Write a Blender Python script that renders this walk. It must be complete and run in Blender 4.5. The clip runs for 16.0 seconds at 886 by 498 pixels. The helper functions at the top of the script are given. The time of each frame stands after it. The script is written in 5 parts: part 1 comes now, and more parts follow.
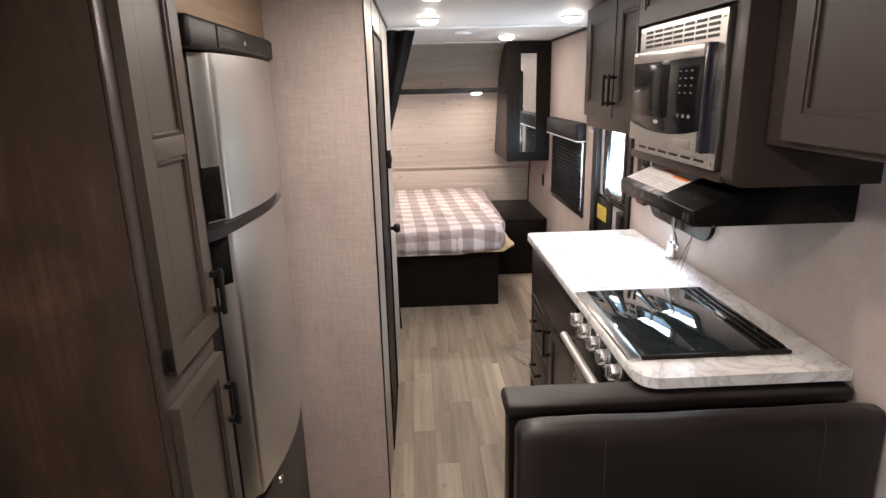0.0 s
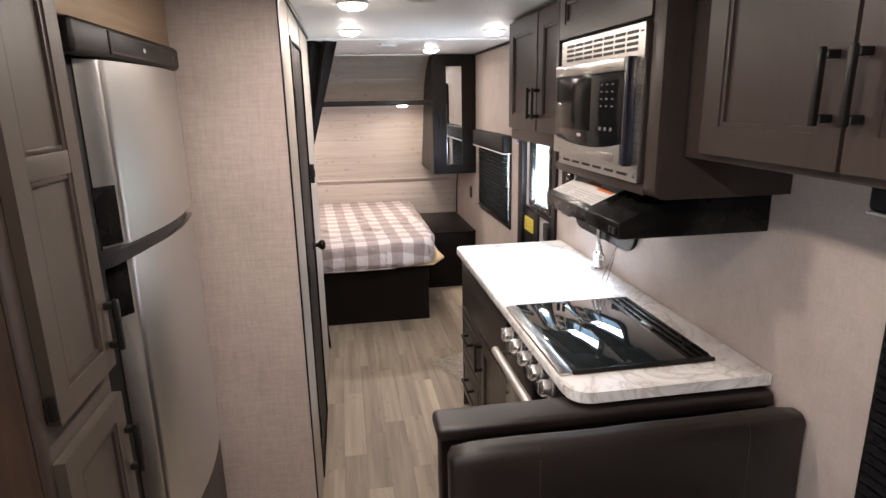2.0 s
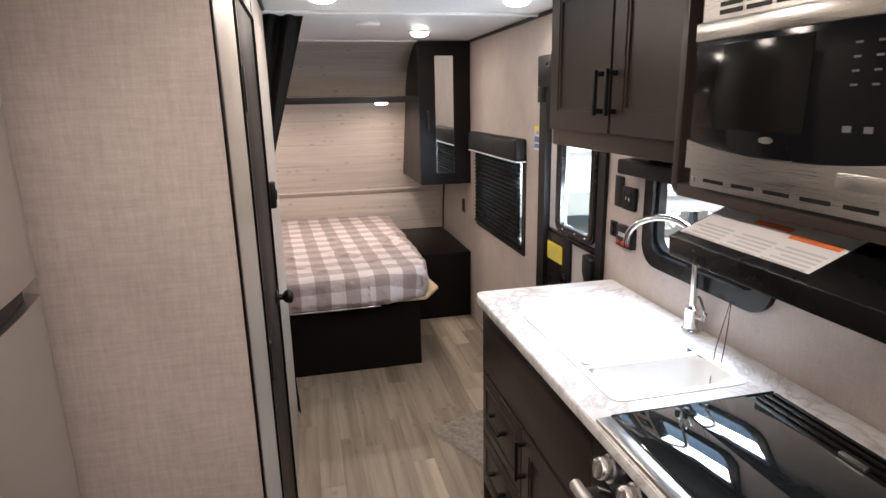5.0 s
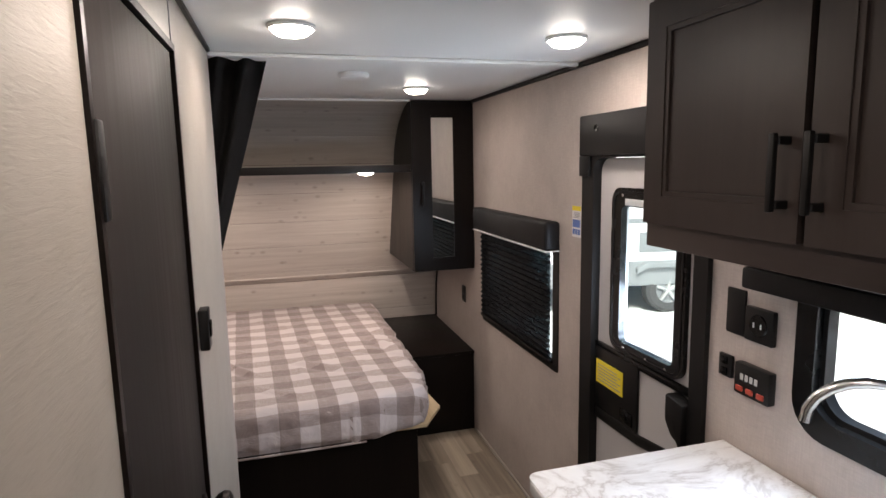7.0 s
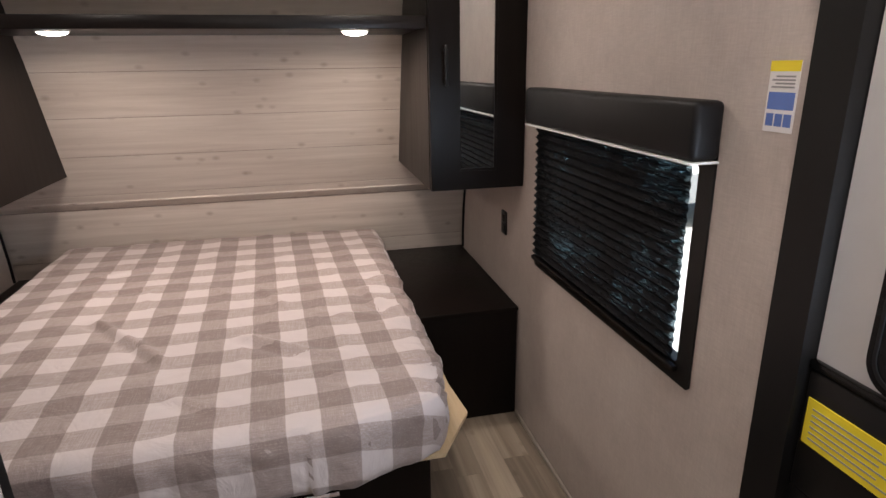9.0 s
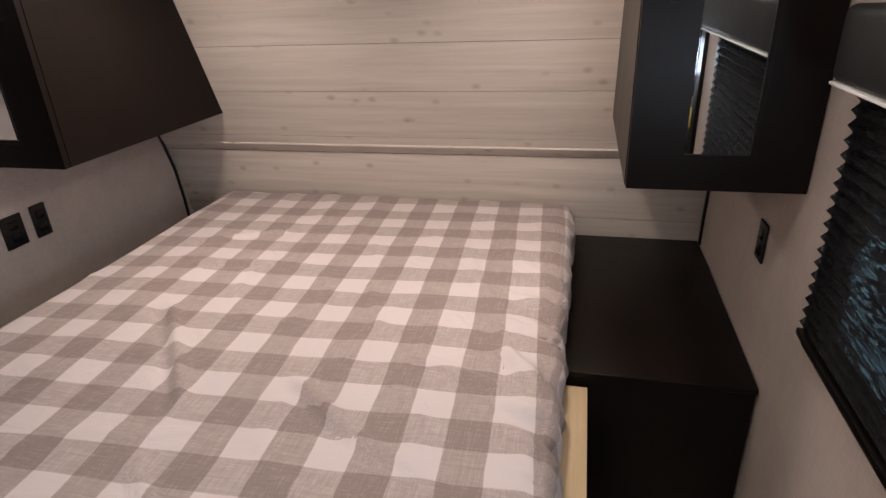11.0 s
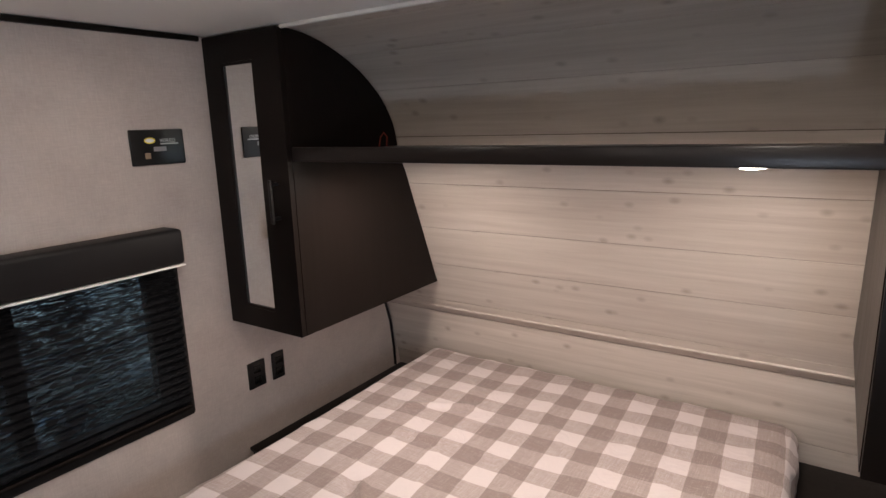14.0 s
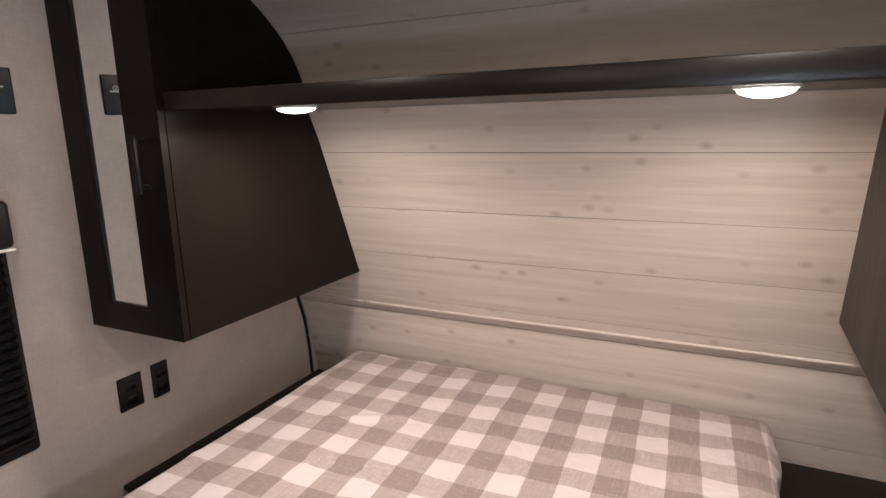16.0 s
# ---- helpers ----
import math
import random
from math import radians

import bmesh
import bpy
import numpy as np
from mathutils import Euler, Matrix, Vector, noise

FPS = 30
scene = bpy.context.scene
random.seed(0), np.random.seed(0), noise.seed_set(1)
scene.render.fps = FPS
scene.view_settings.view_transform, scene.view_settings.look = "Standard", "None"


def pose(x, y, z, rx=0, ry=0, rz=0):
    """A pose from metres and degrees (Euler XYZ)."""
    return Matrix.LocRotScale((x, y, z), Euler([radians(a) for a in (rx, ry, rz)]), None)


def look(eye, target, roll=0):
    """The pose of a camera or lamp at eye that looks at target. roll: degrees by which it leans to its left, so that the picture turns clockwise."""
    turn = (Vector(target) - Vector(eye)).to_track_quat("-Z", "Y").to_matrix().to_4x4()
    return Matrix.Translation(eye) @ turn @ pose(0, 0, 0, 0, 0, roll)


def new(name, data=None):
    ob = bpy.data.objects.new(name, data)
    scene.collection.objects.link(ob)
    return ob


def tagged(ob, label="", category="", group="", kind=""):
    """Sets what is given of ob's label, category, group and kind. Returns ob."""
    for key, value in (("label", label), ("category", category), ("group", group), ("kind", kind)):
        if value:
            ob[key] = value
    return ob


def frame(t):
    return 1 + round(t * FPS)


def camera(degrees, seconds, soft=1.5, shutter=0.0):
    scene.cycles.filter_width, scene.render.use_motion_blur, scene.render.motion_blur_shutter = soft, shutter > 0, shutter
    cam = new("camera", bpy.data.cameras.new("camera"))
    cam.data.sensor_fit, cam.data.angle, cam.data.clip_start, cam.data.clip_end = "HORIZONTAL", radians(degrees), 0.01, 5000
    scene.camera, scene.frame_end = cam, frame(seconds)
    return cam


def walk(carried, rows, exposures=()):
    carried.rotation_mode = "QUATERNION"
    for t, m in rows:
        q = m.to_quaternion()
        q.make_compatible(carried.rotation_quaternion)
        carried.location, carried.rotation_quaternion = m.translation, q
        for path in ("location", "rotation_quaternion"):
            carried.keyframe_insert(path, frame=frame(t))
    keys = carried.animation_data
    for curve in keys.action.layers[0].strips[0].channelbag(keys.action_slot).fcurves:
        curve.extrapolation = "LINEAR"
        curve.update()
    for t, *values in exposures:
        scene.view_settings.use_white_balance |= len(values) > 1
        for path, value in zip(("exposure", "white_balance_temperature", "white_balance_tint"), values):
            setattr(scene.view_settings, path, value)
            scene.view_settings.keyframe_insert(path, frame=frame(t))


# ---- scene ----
cam = camera(74.4, 16.0)
EXPOSURE = 0.9
PATH = [
    (0, (0.006, -1.204, 1.661), (0.083, 0.723, 1.13), -1.4),
    (0.5, (0.029, -1.202, 1.668), (0.222, 0.725, 1.168), -1.4),
    (1, (0.049, -1.201, 1.665), (0.28, 0.725, 1.177), -1.3),
    (1.5, (0.053, -1.191, 1.664), (0.323, 0.73, 1.179), -1.1),
    (2, (0.026, -1.139, 1.66), (0.339, 0.773, 1.163), -1.1),
    (2.5, (-0.03, -1.053, 1.656), (0.351, 0.844, 1.147), -1.2),
    (3, (-0.106, -0.968, 1.651), (0.329, 0.912, 1.128), -1.3),
    (3.2, (-0.115, -0.933, 1.636), (0.319, 0.949, 1.117), -1.1),
    (5.3, (-0.006, -0.148, 1.619), (0.429, 1.744, 1.14), -1.2),
    (5.5, (0.001, -0.078, 1.616), (0.44, 1.821, 1.168), -1.2),
    (6, (0.049, 0.126, 1.667), (0.503, 2.044, 1.326), -1.2),
    (6.5, (0.058, 0.327, 1.678), (0.556, 2.243, 1.388), -1.2),
    (7, (0.033, 0.552, 1.661), (0.565, 2.458, 1.372), -1.1),
    (7.5, (0.177, 0.797, 1.606), (0.701, 2.694, 1.247), -1.1),
    (8, (0.331, 1.088, 1.614), (0.833, 2.97, 1.164), -1.5),
    (8.2, (0.324, 1.216, 1.572), (0.811, 3.095, 1.089), -1.3),
    (10.5, (0.526, 2.402, 1.452), (0.491, 4.25, 0.688), -2.1),
    (11, (0.675, 2.531, 1.463), (0.236, 4.303, 0.646), -2.4),
    (11.5, (0.749, 2.573, 1.486), (-0.229, 4.097, 0.639), -2.3),
    (12, (0.695, 2.546, 1.493), (-0.613, 3.764, 0.597), -2.0),
    (12.5, (0.693, 2.521, 1.482), (-0.643, 3.75, 0.643), -2.1),
    (13, (0.763, 2.579, 1.517), (-0.53, 3.926, 0.799), -2.4),
    (13.5, (0.729, 2.593, 1.615), (-0.466, 4.092, 1.046), -2.1),
    (14, (0.689, 2.59, 1.721), (-0.408, 4.207, 1.298), -1.8),
    (14.5, (0.643, 2.615, 1.738), (-0.349, 4.327, 1.447), -1.5),
    (15, (0.596, 2.668, 1.718), (-0.318, 4.432, 1.484), -1.4),
    (15.5, (0.497, 2.724, 1.678), (-0.392, 4.49, 1.38), -1.4),
    (16, (0.495, 2.868, 1.568), (-0.375, 4.621, 1.153), -1.3),
]
walk(cam, [(t, look(*p)) for t, *p in PATH], [(t, EXPOSURE + e) for t, e in ((0, 0.32), (3.2, 0.26), (5.5, -0.17), (6.0, -0.31), (7.0, -0.50), (8.0, -0.52), (10.5, -0.44), (12.0, -0.57), (13.0, -0.49), (14.0, -0.29), (15.0, -0.20), (16.0, -0.09))])

# ---- world, sun and lights ----
SUN_EL, SUN_AZ = radians(48), radians(200)
world = bpy.data.worlds.new("world")
scene.world = world
world.use_nodes = True
wn = world.node_tree
sky = wn.nodes.new("ShaderNodeTexSky")
sky.sky_type = "NISHITA"
sky.sun_disc = False
sky.sun_elevation = SUN_EL
sky.sun_rotation = SUN_AZ
sky.air_density, sky.dust_density = 1.2, 3.0
wn.nodes["Background"].inputs["Strength"].default_value = 0.15
wn.links.new(sky.outputs[0], wn.nodes["Background"].inputs["Color"])
sun = new("sun", bpy.data.lights.new("sun", "SUN"))
sun.data.energy, sun.data.angle, sun.data.color = 5.0, radians(12), (1.0, 0.96, 0.9)
sun.matrix_world = look((math.sin(SUN_AZ) * 20, math.cos(SUN_AZ) * 20, math.tan(SUN_EL) * 20), (0, 0, 0))

LED = (1.0, 0.84, 0.75)
# The last three are unseen, added at the row's spacing for more top light.
CEILING_LAMPS = [(0.09, 1.269, 0.62), (0.09, 2.186, 0.72), (0.881, 2.186, 0.72), (0.701, 3.371, 0.5), (-0.50, 3.337, 0.32), (0.09, 0.352, 1.15), (0.09, -0.565, 1.3), (0.09, -1.48, 1.1)]
LAMP_WATTS, SHELF_WATTS = 2.7, 4.0


def down_light(x, y, z, watts, radius):
    """The light of one LED fixture, a disc that shines down."""
    lamp = new("lamp_light", bpy.data.lights.new("lamp_light", "AREA"))
    lamp.data.shape, lamp.data.size, lamp.data.energy, lamp.data.color = "DISK", radius * 2, watts, LED
    lamp.data.spread = radians(175)
    lamp.location = (x, y, z)


def sky_opening(centre, target, width, height, watts, spread):
    """The sky's light in a window's opening."""
    lamp = new("window_light", bpy.data.lights.new("window_light", "AREA"))
    lamp.data.shape, lamp.data.size, lamp.data.size_y, lamp.data.energy, lamp.data.color = "RECTANGLE", width, height, watts, (0.72, 0.83, 1.0)
    lamp.data.spread = radians(spread)
    lamp.matrix_world = look(centre, target)


sky_opening((1.180, 1.245, 1.305), (0.90, 1.20, 0.90), 0.52, 0.12, 2.8, 120)
sky_opening((1.166, 2.148, 1.13), (-0.2, 3.5, 1.75), 0.26, 0.16, 5.4, 160)

# Fill light for the right wall, in an added window out of view.
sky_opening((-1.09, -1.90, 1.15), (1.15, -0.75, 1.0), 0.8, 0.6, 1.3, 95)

# ---- materials ----
def nodes_of(name):
    m = bpy.data.materials.new(name)
    m.use_nodes = True
    t = m.node_tree
    return m, t, t.nodes["Principled BSDF"]


def add(t, kind, **values):
    n = t.nodes.new(kind)
    for k, v in values.items():
        n.inputs[k].default_value = v
    return n


def coords(t, scale=(1, 1, 1), rot=(0, 0, 0), loc=(0, 0, 0)):
    c = t.nodes.new("ShaderNodeTexCoord")
    mp = add(t, "ShaderNodeMapping", Scale=scale, Rotation=rot, Location=loc)
    t.links.new(c.outputs["Object"], mp.inputs["Vector"])
    return mp.outputs["Vector"]


def noise_tex(t, vec, scale=5.0, detail=4.0, rough=0.55, distortion=0.0):
    n = add(t, "ShaderNodeTexNoise", Scale=scale, Detail=detail, Roughness=rough, Distortion=distortion)
    t.links.new(vec, n.inputs["Vector"])
    return n.outputs["Fac"]


def ramp(t, fac, stops):
    r = t.nodes.new("ShaderNodeValToRGB")
    e = r.color_ramp.elements
    while len(e) < len(stops):
        e.new(0.5)
    for el, (p, c) in zip(e, stops):
        el.position = p
        el.color = (*c, 1) if len(c) == 3 else c
    t.links.new(fac, r.inputs["Fac"])
    return r.outputs["Color"]


def mixc(t, a, b, fac=0.5, mode="MIX"):
    n = t.nodes.new("ShaderNodeMix")
    n.data_type, n.blend_type = "RGBA", mode
    for sock, v in ((n.inputs[0], fac), (n.inputs[6], a), (n.inputs[7], b)):
        if isinstance(v, (int, float)):
            sock.default_value = v
        elif isinstance(v, tuple):
            sock.default_value = (*v, 1)
        else:
            t.links.new(v, sock)
    return n.outputs[2]


def maths(t, op, a, b=0.0):
    n = t.nodes.new("ShaderNodeMath")
    n.operation = op
    for sock, v in ((n.inputs[0], a), (n.inputs[1], b)):
        if isinstance(v, (int, float)):
            sock.default_value = v
        else:
            t.links.new(v, sock)
    return n.outputs[0]


def bump(t, bsdf, height, strength=0.2, distance=0.002):
    b = add(t, "ShaderNodeBump", Strength=strength, Distance=distance)
    t.links.new(height, b.inputs["Height"])
    t.links.new(b.outputs["Normal"], bsdf.inputs["Normal"])


def plain(name, color, rough=0.5, metal=0.0, vary=0.12, scale=9.0, bumpy=0.08, fine=180.0, coat=0.0, spec=0.5):
    """A paint, plastic or metal: uneven tone, uneven gloss and a fine relief."""
    m, t, p = nodes_of(name)
    v = coords(t)
    big, small = noise_tex(t, v, scale, 5), noise_tex(t, v, fine, 3)
    lo, hi = tuple(c * (1 - vary) for c in color), tuple(min(1, c * (1 + vary)) for c in color)
    t.links.new(ramp(t, big, [(0.3, lo), (0.7, hi)]), p.inputs["Base Color"])
    rr = maths(t, "ADD", maths(t, "MULTIPLY", big, 0.18), rough - 0.09)
    t.links.new(rr, p.inputs["Roughness"])
    p.inputs["Metallic"].default_value = metal
    p.inputs["Coat Weight"].default_value = coat
    p.inputs["Specular IOR Level"].default_value = spec
    bump(t, p, small, bumpy, 0.001)
    return m


def linen(name, dark, light, thread=1.0):
    """Vinyl wallpaper printed and embossed like woven linen."""
    m, t, p = nodes_of(name)
    warp = noise_tex(t, coords(t, (210, 210, 26)), thread, 4, 0.75)
    weft = noise_tex(t, coords(t, (26, 26, 230)), thread, 4, 0.75)
    cloud = noise_tex(t, coords(t), 4.5, 7, 0.65)
    weave = maths(t, "ADD", maths(t, "MULTIPLY", warp, 0.5), maths(t, "MULTIPLY", weft, 0.5))
    mid = tuple((a + b) / 2 for a, b in zip(dark, light))
    c1 = ramp(t, weave, [(0.36, dark), (0.5, mid), (0.62, light)])
    c2 = ramp(t, cloud, [(0.28, (0.82, 0.80, 0.80)), (0.72, (1.0, 1.0, 1.0))])
    t.links.new(mixc(t, c1, c2, 1.0, "MULTIPLY"), p.inputs["Base Color"])
    p.inputs["Roughness"].default_value = 0.55
    p.inputs["Specular IOR Level"].default_value = 0.35
    bump(t, p, weave, 0.25, 0.0015)
    return m


def wood(name, dark, light, axis, rough=0.4, grain=1.0, knots=0.0, vary=0.0, contrast=(0.32, 0.7), bumpy=0.15, spec=0.5):
    """Printed or stained wood, its grain along the axis; knots and, from piece to piece, tone may vary."""
    m, t, p = nodes_of(name)
    k = [34.0 * grain, 34.0 * grain, 34.0 * grain]
    k["xyz".index(axis)] = 1.6 * grain
    info = t.nodes.new("ShaderNodeObjectInfo")
    c = t.nodes.new("ShaderNodeTexCoord")
    shift = t.nodes.new("ShaderNodeVectorMath")
    shift.operation = "ADD"
    t.links.new(c.outputs["Object"], shift.inputs[0])
    far = maths(t, "MULTIPLY", info.outputs["Random"], 37.0 if vary else 0.0)
    cmb = t.nodes.new("ShaderNodeCombineXYZ")
    for i in range(3):
        t.links.new(far, cmb.inputs[i])
    t.links.new(cmb.outputs[0], shift.inputs[1])
    mp = add(t, "ShaderNodeMapping", Scale=k)
    t.links.new(shift.outputs[0], mp.inputs["Vector"])
    fine = noise_tex(t, mp.outputs[0], 2.2, 6, 0.62, 0.4)
    broad = noise_tex(t, mp.outputs[0], 0.35, 3, 0.5, 0.6)
    g = maths(t, "ADD", maths(t, "MULTIPLY", fine, 0.6), maths(t, "MULTIPLY", broad, 0.4))
    col = ramp(t, g, [(contrast[0], dark), (contrast[1], light)])
    if knots:
        kk = [7.5, 7.5, 7.5]
        kk["xyz".index(axis)] = 5.0
        mk = add(t, "ShaderNodeMapping", Scale=kk)
        t.links.new(shift.outputs[0], mk.inputs["Vector"])
        vo = add(t, "ShaderNodeTexVoronoi", Scale=1.7)
        t.links.new(mk.outputs[0], vo.inputs["Vector"])
        spot = ramp(t, vo.outputs["Distance"], [(0.02, (0.55, 0.50, 0.47)), (0.20, (1, 1, 1))])
        col = mixc(t, col, spot, knots, "MULTIPLY")
    if vary:
        tone = ramp(t, info.outputs["Random"], [(0.0, (1 - vary,) * 3), (1.0, (1 + vary * 0.55,) * 3)])
        col = mixc(t, col, tone, 1.0, "MULTIPLY")
    t.links.new(col, p.inputs["Base Color"])
    p.inputs["Specular IOR Level"].default_value = spec
    t.links.new(maths(t, "ADD", maths(t, "MULTIPLY", fine, 0.2), rough - 0.1), p.inputs["Roughness"])
    bump(t, p, fine, bumpy, 0.001)
    return m


def brushed(name, color, rough, axis="y"):
    m, t, p = nodes_of(name)
    k = [1400.0, 1400.0, 1400.0]
    k["xyz".index(axis)] = 9.0
    f = noise_tex(t, coords(t, k), 1.0, 3, 0.6)
    t.links.new(ramp(t, f, [(0.3, tuple(c * 0.97 for c in color)), (0.7, color)]), p.inputs["Base Color"])
    p.inputs["Metallic"].default_value = 1.0
    t.links.new(maths(t, "ADD", maths(t, "MULTIPLY", f, 0.06), rough - 0.03), p.inputs["Roughness"])
    return m


def marble_mat():
    m, t, p = nodes_of("marble_laminate")
    v = coords(t)
    warp = noise_tex(t, v, 3.5, 6, 0.62, 1.2)
    vein = maths(t, "ABSOLUTE", maths(t, "SUBTRACT", noise_tex(t, v, 3.4, 8, 0.64, 1.8), 0.5))
    lines = ramp(t, vein, [(0.0, (0.60, 0.575, 0.56)), (0.022, (0.76, 0.745, 0.74)), (0.075, (0.88, 0.88, 0.88))])
    clouds = ramp(t, warp, [(0.35, (0.86, 0.85, 0.84)), (0.6, (1, 1, 1))])
    t.links.new(mixc(t, lines, clouds, 1.0, "MULTIPLY"), p.inputs["Base Color"])
    p.inputs["Roughness"].default_value = 0.22
    bump(t, p, noise_tex(t, v, 240, 2), 0.03, 0.0005)
    return m


def embossed_mat():
    """Pale vinyl panel embossed with short, broken strokes like rough-sawn wood."""
    m, t, p = nodes_of("whitewashed_panel")
    stroke = noise_tex(t, coords(t, (20, 20, 150), (radians(6), 0, 0)), 1.0, 5, 0.6, 0.5)
    cloud = noise_tex(t, coords(t), 3.5, 5, 0.6)
    c1 = ramp(t, cloud, [(0.3, (0.350, 0.313, 0.272)), (0.7, (0.430, 0.392, 0.350))])
    c2 = ramp(t, stroke, [(0.28, (0.90, 0.89, 0.88)), (0.46, (1, 1, 1))])
    t.links.new(mixc(t, c1, c2, 1.0, "MULTIPLY"), p.inputs["Base Color"])
    p.inputs["Roughness"].default_value = 0.42
    bump(t, p, stroke, 0.22, 0.003)
    return m


def rustic_mat():
    """Rustic brown panel print: blotched stain, faint upright grain and dark knots."""
    m, t, p = nodes_of("rustic_brown_panel")
    grain = noise_tex(t, coords(t, (60, 60, 2.5)), 1.0, 5, 0.65, 0.5)
    blotch = noise_tex(t, coords(t, (5.5, 5.5, 2.6)), 1.0, 6, 0.62, 0.9)
    broad = noise_tex(t, coords(t, (2.2, 2.2, 1.0), loc=(3, 1, 5)), 1.0, 3, 0.5)
    g = maths(t, "ADD", maths(t, "MULTIPLY", blotch, 0.55), maths(t, "ADD", maths(t, "MULTIPLY", grain, 0.2), maths(t, "MULTIPLY", broad, 0.25)))
    col = ramp(t, g, [(0.34, (0.010, 0.0058, 0.004)), (0.5, (0.040, 0.0225, 0.0135)), (0.66, (0.105, 0.060, 0.035))])
    vo = add(t, "ShaderNodeTexVoronoi", Scale=1.0)
    t.links.new(coords(t, (6.5, 6.5, 3.6)), vo.inputs["Vector"])
    spot = ramp(t, vo.outputs["Distance"], [(0.03, (0.22, 0.2, 0.19)), (0.2, (1, 1, 1))])
    t.links.new(mixc(t, col, spot, 0.9, "MULTIPLY"), p.inputs["Base Color"])
    p.inputs["Roughness"].default_value = 0.62
    p.inputs["Specular IOR Level"].default_value = 0.35
    bump(t, p, grain, 0.12, 0.001)
    return m


def plaid_mat():
    """Buffalo-check mattress ticking: two sets of grey bands that darken where they cross."""
    m, t, p = nodes_of("plaid_fabric")
    c = t.nodes.new("ShaderNodeTexCoord")
    s = t.nodes.new("ShaderNodeSeparateXYZ")
    wob = add(t, "ShaderNodeTexNoise", Scale=7.0, Detail=2.0)
    off = add(t, "ShaderNodeMapping", Location=(-0.1, 3.85, 0.471))
    t.links.new(c.outputs["Object"], off.inputs["Vector"])
    t.links.new(off.outputs[0], wob.inputs["Vector"])
    t.links.new(off.outputs[0], s.inputs[0])
    drift = maths(t, "MULTIPLY", maths(t, "SUBTRACT", wob.outputs["Fac"], 0.5), 0.012)

    def band(sock, period, phase):
        a = maths(t, "ADD", maths(t, "DIVIDE", maths(t, "SUBTRACT", maths(t, "ADD", sock, drift), phase), period), 100.0)
        fr = maths(t, "FRACT", a)
        return ramp(t, fr, [(0.0, (0, 0, 0)), (0.015, (1, 1, 1)), (0.5, (1, 1, 1)), (0.515, (0, 0, 0))])

    geo = t.nodes.new("ShaderNodeNewGeometry")
    nrm = t.nodes.new("ShaderNodeSeparateXYZ")
    t.links.new(geo.outputs["True Normal"], nrm.inputs[0])
    fall = maths(t, "SUBTRACT", 0.674, s.outputs[2])
    on_x = maths(t, "SUBTRACT", maths(t, "GREATER_THAN", nrm.outputs[0], 0.6), maths(t, "LESS_THAN", nrm.outputs[0], -0.6))
    on_y = maths(t, "LESS_THAN", nrm.outputs[1], -0.6)
    lean = maths(t, "MULTIPLY", maths(t, "SUBTRACT", s.outputs[1], 3.8), 0.06)
    bx = band(maths(t, "ADD", maths(t, "ADD", s.outputs[0], lean), maths(t, "MULTIPLY", fall, on_x)), 0.1675, -0.0736)
    slant = maths(t, "MULTIPLY", s.outputs[0], 0.04)
    by = band(maths(t, "SUBTRACT", maths(t, "SUBTRACT", s.outputs[1], slant), maths(t, "MULTIPLY", fall, on_y)), 0.1655, 3.0009)
    thread_a = noise_tex(t, coords(t, (320, 14, 320)), 1.0, 3, 0.7)
    thread_b = noise_tex(t, coords(t, (14, 320, 320)), 1.0, 3, 0.7)
    both = maths(t, "ADD", maths(t, "MULTIPLY", bx, 0.56), maths(t, "MULTIPLY", by, 0.44))
    streak = maths(t, "MULTIPLY", maths(t, "SUBTRACT", maths(t, "ADD", thread_a, thread_b), 1.0), 0.8)
    lev = maths(t, "ADD", both, maths(t, "MULTIPLY", streak, maths(t, "ADD", maths(t, "MULTIPLY", both, 1.6), 0.10)))
    col = ramp(t, lev, [(0.0, (0.600, 0.535, 0.53)), (0.5, (0.365, 0.296, 0.278)), (1.0, (0.235, 0.182, 0.166))])
    t.links.new(col, p.inputs["Base Color"])
    p.inputs["Roughness"].default_value = 0.75
    p.inputs["Sheen Weight"].default_value = 0.15
    w = noise_tex(t, coords(t), 11.0, 4, 0.5, 1.4)
    bump(t, p, maths(t, "ADD", maths(t, "MULTIPLY", w, 1.0), maths(t, "MULTIPLY", thread_a, 0.03)), 0.35, 0.02)
    return m


def shade_mat():
    """Dark pleated shade cloth, woven open so that daylight sparkles through."""
    m, t, p = nodes_of("shade_cloth")
    p.inputs["Base Color"].default_value = (0.005, 0.005, 0.006, 1)
    p.inputs["Roughness"].default_value = 0.8
    p.inputs["Specular IOR Level"].default_value = 0.12
    tr = t.nodes.new("ShaderNodeBsdfTransparent")
    tr.inputs["Color"].default_value = (0.55, 0.75, 0.85, 1)
    mx = t.nodes.new("ShaderNodeMixShader")
    f = noise_tex(t, coords(t, (34, 34, 260)), 1.0, 4, 0.75)
    g = noise_tex(t, coords(t), 4.0, 2)
    hole = ramp(t, maths(t, "ADD", maths(t, "MULTIPLY", f, 0.75), maths(t, "MULTIPLY", g, 0.25)), [(0.49, (0.0, 0, 0)), (0.67, (0.54, 0.54, 0.54))])
    t.links.new(hole, mx.inputs["Fac"])
    t.links.new(p.outputs[0], mx.inputs[1])
    t.links.new(tr.outputs[0], mx.inputs[2])
    t.links.new(mx.outputs[0], t.nodes["Material Output"].inputs["Surface"])
    return m


